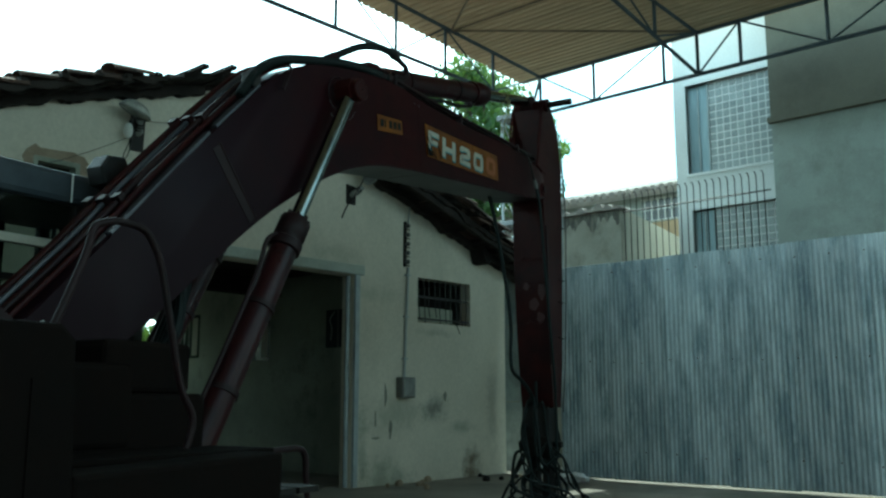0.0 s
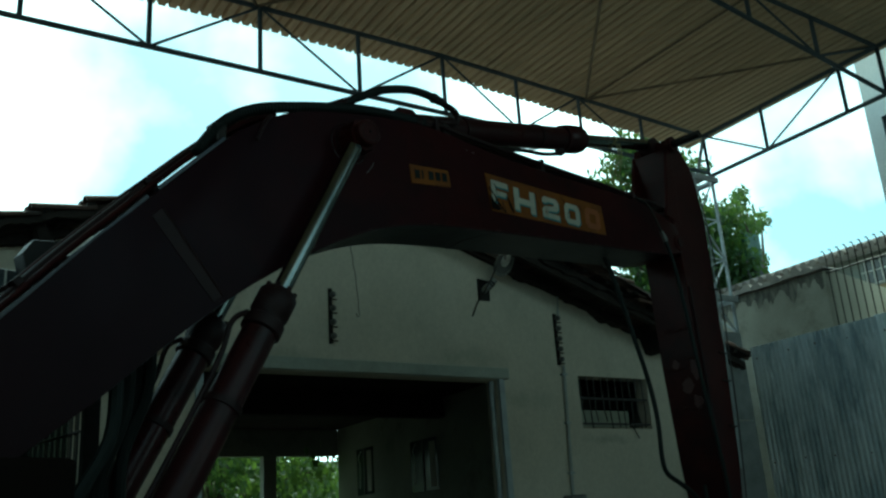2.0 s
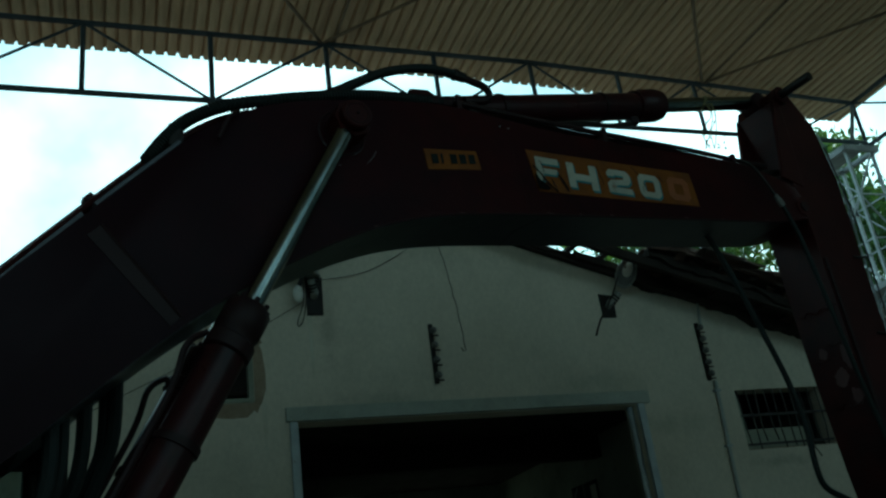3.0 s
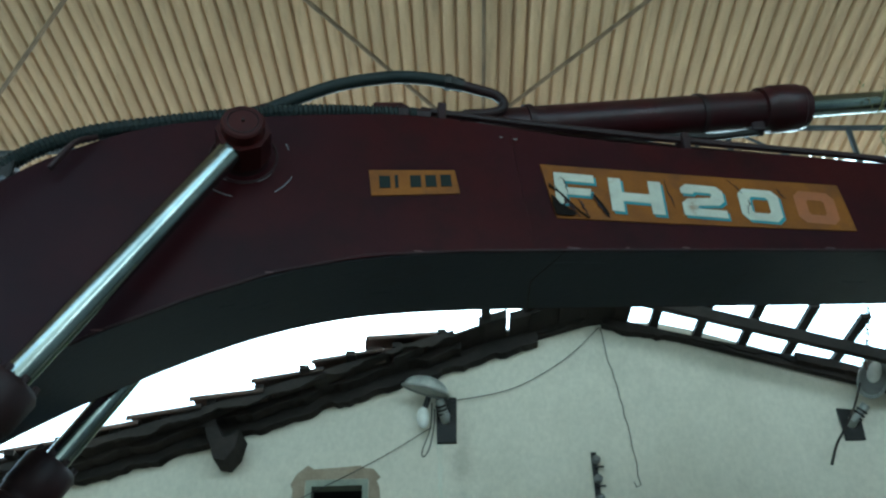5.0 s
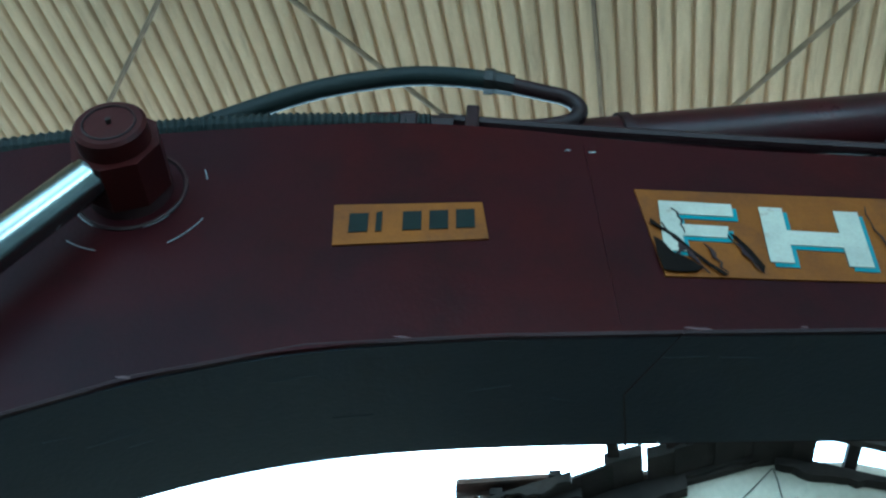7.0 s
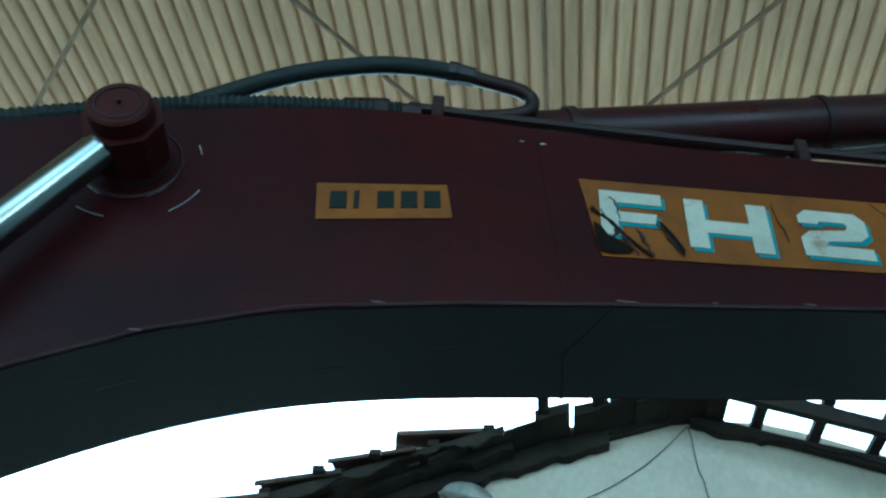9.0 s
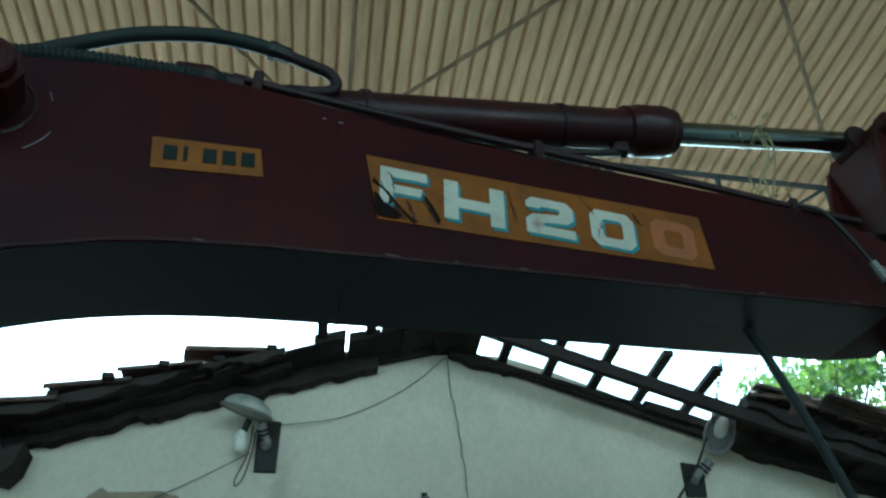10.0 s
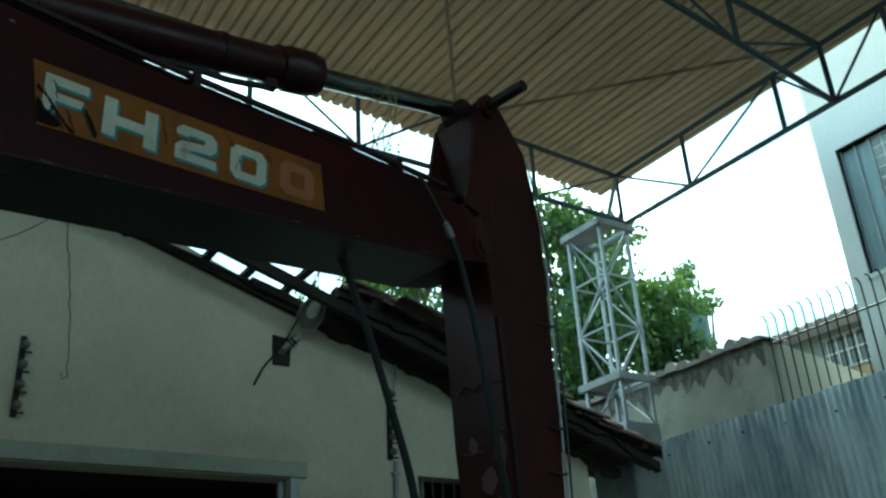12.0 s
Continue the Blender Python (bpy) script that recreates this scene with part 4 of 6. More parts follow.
def letter(name, outline, u0, z0, hole=None):
    """A flat letter with a cyan edge behind it; hole: an inner outline with as many corners."""
    for dx, dz, depth, mat, nm in ((0.011, -0.011, -0.0075, CYAN, name + "_edge"), (0.0, 0.0, -0.0105, WHITE_LETTER, name)):
        bm = bmesh.new()
        if hole is None:
            prism(bm, [(u0 + 0.012 + u * 0.93 + dx, z0 + z * 0.97 + dz) for u, z in outline], depth, depth + 0.002, B)
        else:
            o = [bm.verts.new(B(u0 + 0.012 + u * 0.93 + dx, depth, z0 + z * 0.97 + dz)) for u, z in outline]
            i = [bm.verts.new(B(u0 + 0.012 + u * 0.93 + dx, depth, z0 + z * 0.97 + dz)) for u, z in hole]
            n = len(o)
            for k in range(n):
                bm.faces.new((o[k], o[(k + 1) % n], i[(k + 1) % n], i[k]))
        part(nm, bm, mat, plate)


letter("letter_f", [(0, 0), (0.055, 0), (0.05, 0.05), (0.16, 0.05), (0.168, 0.088), (0.05, 0.088), (0.048, 0.122), (0.185, 0.122), (0.185, 0.165), (0, 0.165)], 0.757, 3.274)
letter("letter_h", [(0, 0), (0.058, 0), (0.058, 0.058), (0.188, 0.058), (0.188, 0), (0.248, 0), (0.248, 0.18), (0.188, 0.18), (0.188, 0.105), (0.058, 0.105), (0.058, 0.18), (0, 0.18)], 0.993, 3.256)
letter("figure_two", [(0, 0), (0.21, 0), (0.21, 0.042), (0.07, 0.042), (0.08, 0.058), (0.18, 0.068), (0.208, 0.092), (0.208, 0.145), (0.18, 0.172), (0.03, 0.172), (0.003, 0.148), (0.003, 0.12), (0.06, 0.12), (0.068, 0.132), (0.142, 0.132), (0.15, 0.122), (0.142, 0.106), (0.03, 0.092), (0, 0.066)], 1.307, 3.266)
letter("figure_nought", [(0.03, 0), (0.17, 0), (0.20, 0.03), (0.20, 0.142), (0.17, 0.172), (0.03, 0.172), (0, 0.142), (0, 0.03)], 1.569, 3.270,
       [(0.066, 0.042), (0.134, 0.042), (0.145, 0.052), (0.145, 0.12), (0.134, 0.13), (0.066, 0.13), (0.055, 0.12), (0.055, 0.052)])
bm = bmesh.new()
o = [bm.verts.new(B(1.845 + u, -0.0065, 3.285 + z)) for u, z in ((0.03, 0), (0.16, 0), (0.19, 0.03), (0.19, 0.14), (0.16, 0.17), (0.03, 0.17), (0, 0.14), (0, 0.03))]
i = [bm.verts.new(B(1.845 + u, -0.0065, 3.285 + z)) for u, z in ((0.064, 0.045), (0.126, 0.045), (0.136, 0.055), (0.136, 0.115), (0.126, 0.125), (0.064, 0.125), (0.054, 0.115), (0.054, 0.055))]
for k in range(8):
    bm.faces.new((o[k], o[(k + 1) % 8], i[(k + 1) % 8], i[k]))
part("faded_figure", bm, ORANGE_RED, plate, "ghost of a lost figure")
rng = random.Random(77)
for u0, z0, u1, z1, w in ((0.765, 3.36, 0.86, 3.21, 0.016), (0.80, 3.41, 0.825, 3.33, 0.010), (0.79, 3.24, 0.80, 3.30, 0.022), (0.86, 3.30, 0.90, 3.215, 0.012), (0.915, 3.33, 0.985, 3.22, 0.012), (1.255, 3.45, 1.275, 3.30, 0.006), (1.63, 3.38, 1.605, 3.30, 0.008), (1.545, 3.48, 1.60, 3.41, 0.006), (1.77, 3.45, 1.80, 3.40, 0.008)):
    n = 6
    left = [(u0 + (u1 - u0) * k / n + rng.uniform(-0.006, 0.006), z0 + (z1 - z0) * k / n) for k in range(n + 1)]
    right = [(u + w * rng.uniform(0.3, 1.1) * math.sin(math.pi * (k + 0.6) / (n + 1.2)), z) for k, (u, z) in enumerate(left)]
    part("scratch", prism(bmesh.new(), left + right[::-1], -0.0125, -0.011, B), MAROON_DARK, plate)
for ring in ([(0.762, 3.215), (0.80, 3.206), (0.835, 3.212), (0.85, 3.228), (0.828, 3.24), (0.806, 3.262), (0.786, 3.27), (0.768, 3.30), (0.748, 3.31), (0.752, 3.26)],
             [(0.745, 3.372), (0.77, 3.348), (0.80, 3.318), (0.832, 3.282), (0.868, 3.244), (0.905, 3.212), (0.895, 3.209), (0.858, 3.24), (0.818, 3.284), (0.785, 3.322), (0.742, 3.36)],
             [(0.925, 3.335), (0.94, 3.33), (0.965, 3.29), (0.99, 3.235), (0.984, 3.222), (0.962, 3.262), (0.945, 3.295)]):
    part("peeled_patch", prism(bmesh.new(), [(u, z + 0.004 * math.sin(u * 700)) for u, z in ring], -0.0130, -0.0113, B), NEAR_BLACK, plate)
name_plate = part("name_plate", prism(bmesh.new(), [(0.0, 3.362), (0.350, 3.40), (0.370, 3.282), (0.014, 3.234)], -0.005, 0.001, B), ORANGE, exc, "small orange plate with five dark bars")
for k in range(5):
    u0 = 0.045 + k * 0.062
    zb = 3.268 + u0 * 0.135
    wd = 0.014 if k == 1 else 0.044
    part("dark_bar", prism(bmesh.new(), [(u0, zb), (u0 + wd, zb + wd * 0.135), (u0 + wd - 0.004, zb + 0.066), (u0 - 0.004, zb + 0.060)], -0.008, -0.0055, B), BLACK_LETTER, name_plate)

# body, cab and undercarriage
part("undercarriage", box(bmesh.new(), -4.4, -2.0, -0.1, 0.6, 0.25, 0.75, 0.05, B), NEAR_BLACK, exc)
for a in (-1.05, 0.95):
    track = part("track", prism(bmesh.new(), [(-5.1, 0.06), (-4.9, 0.0), (-2.1, 0.0), (-1.88, 0.10), (-1.80, 0.34), (-1.95, 0.62), (-2.15, 0.68), (-4.9, 0.68), (-5.15, 0.5)], a, a + 0.5, B, 0.03), GREASE, exc, "black steel crawler track")
    for k in range(17):
        part("track_shoe", box(bmesh.new(), -4.95 + k * 0.175, -4.80 + k * 0.175, a - 0.02, a + 0.52, 0.68, 0.71, 0.0, B), GREASE, track)
part("swing_frame", box(bmesh.new(), -3.5, -2.12, -0.40, 0.95, 0.86, 1.16, 0.03, B), NEAR_BLACK, exc)
part("valve_block", box(bmesh.new(), -2.75, -2.2, -0.36, -0.08, 1.16, 1.42, 0.03, B), NEAR_BLACK, exc)
part("turntable", box(bmesh.new(), -4.9, -2.3, -0.45, 0.95, 0.74, 0.90, 0.03, B), NEAR_BLACK, exc)
part("tool_box", prism(bmesh.new(), [(-3.48, 0.36), (-2.34, 0.36), (-2.33, 0.885), (-3.48, 0.855)], -1.12, -0.66, B, 0.02), NEAR_BLACK, exc, "dark maroon toolbox with a flat tread lid")
part("tool_box", prism(bmesh.new(), [(-3.48, 0.36), (-2.12, 0.36), (-2.12, 0.86), (-3.48, 0.86)], -0.655, -0.45, B, 0.02), NEAR_BLACK, exc)
part("tool_box_lid", prism(bmesh.new(), [(-3.48, 0.862), (-2.10, 0.866), (-2.10, 0.892), (-3.48, 0.888)], -0.86, -0.43, B, 0.006), NEAR_BLACK, exc)
part("engine_hood", prism(bmesh.new(), [(-5.2, 0.5), (-3.46, 0.5), (-3.50, 1.345), (-3.56, 1.40), (-5.2, 1.40)], -1.12, -0.52, B, 0.02), NEAR_BLACK, exc, "nearly black engine hood")
part("hood_seam", prism(bmesh.new(), [(-3.68, 0.5), (-3.665, 0.5), (-3.665, 1.2), (-3.68, 1.2)], -1.128, -1.12, B), NEAR_BLACK, exc)
part("hood_strut", bar([B(-3.50, -0.9, 1.42), B(-3.36, -0.9, 1.20)], 0.012, 6), DULLGREY, exc)
part("valve_cover", box(bmesh.new(), -3.45, -2.62, -0.42, -0.16, 0.90, 1.30, 0.03, B), NEAR_BLACK, exc)
part("handrail", bar(smooth_line([B(-3.53, -1.0, 1.39), B(-3.50, -1.0, 1.44), B(-3.40, -1.0, 1.68), B(-3.37, -1.0, 1.79), B(-3.33, -1.0, 1.82), B(-3.24, -1.0, 1.84), B(-3.13, -1.0, 1.83), B(-3.07, -1.0, 1.78), B(-3.02, -1.0, 1.69), B(-2.96, -1.0, 1.48), B(-2.88, -1.0, 1.19), B(-2.80, -1.0, 1.05), B(-2.83, -1.0, 0.92)], 6), 0.016, 10), MAROON_DARK, exc, smooth=True)
part("step_rail", bar(smooth_line([B(-1.76, -0.5, 0.84), B(-1.50, -0.5, 0.85), B(-1.42, -0.5, 0.82), B(-1.40, -0.5, 0.72), B(-1.40, -0.5, 0.36), B(-1.74, -0.5, 0.36)], 5), 0.02, 10), MAROON_DARK, exc, smooth=True)
for a in (0.02, W - 0.02):
    part("boom_bracket", prism(bmesh.new(), [(-3.75, 0.88), (-2.55, 0.88), (-2.75, 1.25), (-3.15, 1.55), (-3.5, 1.4)], a - 0.14 if a < 0.2 else a + 0.06, a - 0.07 if a < 0.2 else a + 0.13, B, 0.01), MAROON_DARK, exc)
cab = part("cab", box(bmesh.new(), -3.75, -1.72, 0.56, 1.62, 0.90, 1.37, 0.03, B), MAROON_DARK, exc, "operator cab with a grey roof, open sides and a barred front")
part("cab_roof", box(bmesh.new(), -3.80, -1.66, 0.72, 1.66, 2.30, 2.50, 0.04, B), CABROOF, cab, "dull blue-grey cab roof")
part("roof_trim", box(bmesh.new(), -2.20, -2.19, 0.714, 0.72, 2.31, 2.49, 0, B), CERAMIC, cab)
for u in (-3.72, -2.85, -2.1, -1.76):
    for a in (0.60 if u > -1.8 else 0.78, 1.58):
        part("cab_post", box(bmesh.new(), u - 0.04, u + 0.04, a - 0.03, a + 0.03, 1.25, 2.32, 0.01, B), GREASE, cab)
part("cab_rail", box(bmesh.new(), -3.75, -1.72, 0.75, 0.81, 2.02, 2.07, 0.0, B), BEIGE, cab)
part("cab_rail", box(bmesh.new(), -3.75, -1.72, 0.75, 0.81, 1.80, 1.84, 0.0, B), GREASE, cab)
part("cab_glass", box(bmesh.new(), -3.72, -1.80, 0.785, 0.79, 1.37, 2.32, 0, B), TINTED, cab, "dark tinted side glass").visible_shadow = False
for k in range(12):
    a = 0.60 + k * 0.082
    part("guard_bar", box(bmesh.new(), -1.735, -1.725, a - 0.021, a + 0.021, 1.36, 2.31, 0.0, B), GLASS_DARK, cab, "dark flat guard bar")
part("guard_rod", bar([B(-1.745, 0.56, 1.68), B(-1.745, 1.60, 1.69)], 0.008, 6), GREASE, cab)
part("cab_seat", box(bmesh.new(), -3.2, -2.7, 1.0, 1.4, 1.30, 1.9, 0.06, B), GREASE, cab)

for k, (u0, a, u1) in enumerate(((-1.86, 0.10, -2.02), (-1.80, 0.20, -1.93), (-1.70, 0.30, -1.80), (-1.60, 0.40, -1.72), (-1.56, 0.36, -1.66))):
    z0 = float(np.interp(u0, [-1.98, -1.38], [1.72, 2.25])) + 0.02
    part("hanging_hose", bar(smooth_line([B(u0, a, z0), B(u0 - 0.02, a, z0 - 0.3), B(u1 - 0.03, a + 0.02, z0 - 0.65), B(u1, a + 0.03, 0.92)], 5), 0.026 if k % 2 else 0.032, 8), RUBBER, exc, "black hose hanging from the boom", smooth=True)

# ---- fixtures of the gable wall ----
FY = WALL_Y
lintel = tagged(link("door_lintel", solid(-0.14, 3.68, FY - 0.06, FY - 0.003, 2.815, 2.945, 0.006), LINTEL), "grey steel lintel channel over the doorway", "lintel", kind="structure")
for nm, x0, x1 in (("door_jamb", 3.53, 3.61), ("door_jamb", -0.11, -0.033)):
    j = tagged(link(nm, solid(x0, x1, FY - 0.05, FY - 0.003, 0.0, 2.812, 0.008), STEEL), "scuffed grey steel door jamb", "door jamb", kind="structure")
tagged(link("door_guide", bar([(3.50, FY + 0.08, 0), (3.50, FY + 0.08, 2.80)], 0.035, 10), SILVER), "grey steel shutter guide pipe in the doorway", "guide", kind="structure")

window = thing("window_1", (5.4, FY, 2.25), "barred window opening with bent steel bars and no glass", "window", "structure")
rng = random.Random(5)
for k in range(10):
    x = 4.86 + k * 0.12
    low = 2.25 if k in (1, 4, 7, 8) else rng.uniform(2.25, 2.35)
    part("window_bar", bar([(x, FY + 0.05, 2.91), (x + rng.uniform(-0.02, 0.02), FY + 0.04, 2.5), (x + rng.uniform(-0.04, 0.04), FY + 0.03, low)], 0.008, 6), CABLE, window)
for z in (2.30, 2.62):
    part("window_rail", solid(4.80, 6.0, FY + 0.03, FY + 0.04, z, z + 0.025), CABLE, window)
part("bent_bar", bar(smooth_line([(5.62, FY + 0.03, 2.35), (5.63, FY - 0.04, 2.24), (5.68, FY - 0.06, 2.12)], 4), 0.008, 6), CABLE, window)
part("window_sill", solid(4.81, 5.99, FY + 0.06, FY + 0.2, 2.252, 2.27), PLASTER_BROWN, window)
part("torn_sheet", solid(4.90, 5.75, FY + 0.16, FY + 0.165, 2.27, 2.50), INNER, window)

sw = thing("window_2", (-0.65, FY, 3.0), "small window hole with broken plaster round it", "window", "structure")
rng = random.Random(9)
ring_o, ring_i = [], []
for k in range(28):
    a = k * math.tau / 28
    cx, cz = math.cos(a), math.sin(a)
    ex = 0.36 * (abs(cx) ** 0.5) * math.copysign(1, cx) + rng.uniform(-0.03, 0.03)
    ez = 0.40 * (abs(cz) ** 0.5) * math.copysign(1, cz) + rng.uniform(-0.03, 0.03)
    ring_o.append((-0.655 + ex, 3.30 + ez))
    ring_i.append((-0.655 + 0.248 * max(-1, min(1, cx * 1.5)), 3.30 + 0.283 * max(-1, min(1, cz * 1.5))))
bm = bmesh.new()
vo = [bm.verts.new((x, FY - 0.004, z)) for x, z in ring_o]
vi = [bm.verts.new((x, FY - 0.004, z)) for x, z in ring_i]
for k in range(28):
    bm.faces.new((vo[k], vo[(k + 1) % 28], vi[(k + 1) % 28], vi[k]))
part("broken_plaster", bm, PLASTER_BROWN, sw)
for x0, x1, z0, z1 in ((-0.90, -0.41, 3.53, 3.58), (-0.90, -0.41, 3.02, 3.06), (-0.90, -0.855, 3.06, 3.53), (-0.455, -0.41, 3.06, 3.53)):
    part("window_frame", solid(x0, x1, FY - 0.01, FY + 0.12, z0, z1), INNER, sw)


def insulator_rack(x, z0, z1, knobs):
    ob = thing("insulator_rack", (x, FY, z0), "rusty steel rack with old ceramic cable insulators on the wall", "insulator rack", group="insulator racks")
    part("backplate", solid(x - 0.03, x + 0.012, FY - 0.03, FY, z0, z1, 0.004), GREASE, ob)
    for k in range(knobs):
        z = z0 + (k + 0.5) * (z1 - z0) / knobs
        part("insulator", bar([(x + 0.0, FY - 0.03, z), (x + 0.0, FY - 0.05, z), (x, FY - 0.06, z), (x, FY - 0.08, z), (x, FY - 0.10, z)], [0.022, 0.035, 0.02, 0.034, 0.018], 10), DULLGREY, ob, smooth=True)
        part("rack_clip", solid(x - 0.02, x + 0.055, FY - 0.055, FY - 0.045, z - 0.06, z - 0.045), GREASE, ob)
    return ob


insulator_rack(1.375, 3.12, 3.735, 4)
insulator_rack(4.52, 3.03, 3.69, 5)

conduit = thing("conduit", (4.52, FY, 1.2), "grey electric conduit running down to a meter box", "conduit")
part("pipe", bar([(4.57, FY - 0.025, 3.02), (4.50, FY - 0.025, 1.44)], 0.022, 10), PVC, conduit, smooth=True)
part("upper_pipe", bar([(4.56, FY - 0.03, 3.67), (4.59, FY - 0.03, 3.95), (4.63, FY - 0.03, 4.10)], 0.012, 8), PVC, conduit, smooth=True)
for z in (2.9, 2.3, 1.7):
    x = 4.50 + (z - 1.44) * 0.040
    part("pipe_strap", solid(x - 0.04, x + 0.04, FY - 0.05, FY, z, z + 0.02), STEEL, conduit)
mbox = part("meter_box", solid(4.36, 4.62, FY - 0.14, FY, 1.16, 1.45, 0.015), DULLGREY, conduit, "dark grey meter box")
part("box_lid", solid(4.375, 4.605, FY - 0.15, FY - 0.142, 1.18, 1.43, 0.003), LAMP_GREY, mbox)


def lamp_head(ob, centre, axis, face, long, wide, deep, lens_colour):
    """A cast lamp head: a shell along axis, open towards face, with a rim round its glass."""
    x = axis.normalized()
    z = (face - x * face.dot(x)).normalized()
    y = z.cross(x)

    def P(a, b, c):
        taper = 1 - 0.22 * a / long
        return centre + x * a + y * b * taper + z * c

    bm = bmesh.new()
    bmesh.ops.create_uvsphere(bm, u_segments=22, v_segments=12, radius=1.0)
    for v in bm.verts:
        c = v.co.z * (deep if v.co.z < 0 else deep * 0.12)
        v.co = P(v.co.x * long, v.co.y * wide, c)
    part("hood", bm, LAMP_PALE, ob, smooth=True)
    rim = [P(long * 1.03 * math.cos(k * math.tau / 28), wide * 1.04 * math.sin(k * math.tau / 28), 0.006) for k in range(29)]
    part("rim", bar(rim, 0.011, 6), LAMP_GREY, ob, smooth=True)
    if lens_colour:
        bowl = bmesh.new()
        bmesh.ops.create_uvsphere(bowl, u_segments=18, v_segments=8, radius=1.0)
        for v in bowl.verts:
            v.co = P(v.co.x * long * 0.94, v.co.y * wide * 0.94, deep * 0.13 + v.co.z * 0.012)
        part("reflector", bowl, DULLGREY, ob, smooth=True)
        lens = bmesh.new()
        bmesh.ops.create_uvsphere(lens, u_segments=16, v_segments=10, radius=1.0)
        for v in lens.verts:
            v.co = P(0.025 + v.co.x * long * 0.52, v.co.y * wide * 0.56, deep * 0.2 + v.co.z * 0.05)
        part("lens", lens, lens_colour, ob, smooth=True)


def lamp_bracket(ob, x, z, head, tall=0.26):
    part("bracket", prism(bmesh.new(), [(x - 0.07, z), (x + 0.085, z), (x + 0.095, z + tall - 0.01), (x - 0.075, z + tall + 0.01)], FY - 0.03, FY, lambda u, a, w: (u, a, w), 0.004), GREASE, ob)
    foot = Vector((x, FY - 0.03, z + 0.46 * tall))
    part("arm", bar([foot, foot + Vector((0, -0.05, 0.02)), foot.lerp(head, 0.6) + Vector((0, -0.02, 0)), head], [0.036, 0.042, 0.034, 0.04], 10), LAMP_GREY, ob, smooth=True)
    for k in range(3):
        c = foot.lerp(head, 0.35 + 0.17 * k) + Vector((0, -0.015, 0))
        e = (head - foot).normalized() * 0.008
        part("arm_rib", bar([c - e, c + e], 0.048, 10), GREASE, ob, smooth=True)


lamp = thing("wall_lamp", (0.18, FY, 3.865), "old grey street lamp head on a steel wall bracket", "lamp", group="wall lamps")
lamp_bracket(lamp, 0.205, 3.85, Vector((0.16, FY - 0.15, 4.17)), 0.40)
lamp_head(lamp, Vector((0.055, FY - 0.22, 4.225)), Vector((-0.33, -0.04, 0.09)), Vector((0.05, 0.15, -1)), 0.185, 0.105, 0.115, None)
g = bmesh.new()
bmesh.ops.create_uvsphere(g, u_segments=14, v_segments=10, radius=0.050)
for v in g.verts:
    v.co = Vector((0.03, FY - 0.15, 4.02)) + Vector((v.co.x, v.co.y, v.co.z * 1.8))
part("bulb", g, CERAMIC, lamp, "white glass bulb", smooth=True)
part("lamp_holder", bar([(0.045, FY - 0.155, 4.10), (0.075, FY - 0.17, 4.18)], 0.024, 10), GREASE, lamp, smooth=True)
part("cable_loop", bar(smooth_line([(0.10, FY - 0.09, 4.17), (0.085, FY - 0.10, 3.95), (0.02, FY - 0.10, 3.76), (0.03, FY - 0.10, 3.71), (0.075, FY - 0.10, 3.78), (0.115, FY - 0.09, 3.97), (0.12, FY - 0.08, 4.12)], 6), 0.0055, 6), CABLE, lamp)
lamp2 = thing("wall_lamp", (3.46, FY, 3.775), "old grey street lamp head hanging open from a steel wall bracket", "lamp", group="wall lamps")
lamp_bracket(lamp2, 3.43, 3.775, Vector((3.545, FY - 0.12, 4.02)))
lamp_head(lamp2, Vector((3.62, FY - 0.25, 4.22)), Vector((0.075, -0.13, 0.22)), Vector((-0.40, -0.75, -0.45)), 0.175, 0.098, 0.09, CERAMIC)
part("dead_branch", bar(smooth_line([(3.50, FY - 0.24, 4.16), (3.42, FY - 0.20, 3.98), (3.30, FY - 0.19, 3.80), (3.21, FY - 0.18, 3.68), (3.13, FY - 0.18, 3.52)], 3), [0.008 + 0.0003 * k for k in range(13)], 7), WOOD, lamp2, "dry stick caught on the lamp")

wire = thing("wall_wire", (1.54, FY, 3.2), "thin dark wires hanging across the gable wall", "wire")
kink = random.Random(6)
drop_wire = [(1.54 + 0.10 * math.sin(1.5 * k / 17) + 0.05 * k / 17 + kink.uniform(-0.012, 0.012), FY - 0.02 - 0.06 * k / 17, 4.86 - 1.42 * k / 17) for k in range(18)]
part("wire", bar(drop_wire + [(1.655, FY - 0.09, 3.42), (1.64, FY - 0.09, 3.46)], 0.004, 5), CABLE, wire)
part("wire", bar(smooth_line([(1.54, FY - 0.02, 4.86), (1.2, FY - 0.02, 4.55), (0.75, FY - 0.03, 4.30), (0.26, FY - 0.05, 4.20)], 6), 0.0035, 6), CABLE, wire)
part("wire", bar(smooth_line([(0.10, FY - 0.05, 3.98), (-0.35, FY - 0.03, 3.72), (-0.95, FY - 0.03, 3.42), (-2.0, FY - 0.03, 2.9)], 6), 0.0035, 6), CABLE, wire)

part("hanging_hose", bar(smooth_line([B(2.38, 0.25, 3.22), B(2.44, 0.25, 3.12), B(2.56, 0.25, 2.85), B(2.69, 0.25, 2.50), B(2.81, 0.25, 2.15), B(2.86, 0.25, 1.85), B(2.85, 0.25, 1.55), B(2.90, 0.25, 1.42), B(3.10, 0.25, 1.33), B(3.30, 0.24, 1.20), B(3.42, 0.22, 0.95)], 6), 0.020, 10), RUBBER, exc, "black rubber hose sagging from the boom to the stick", smooth=True)

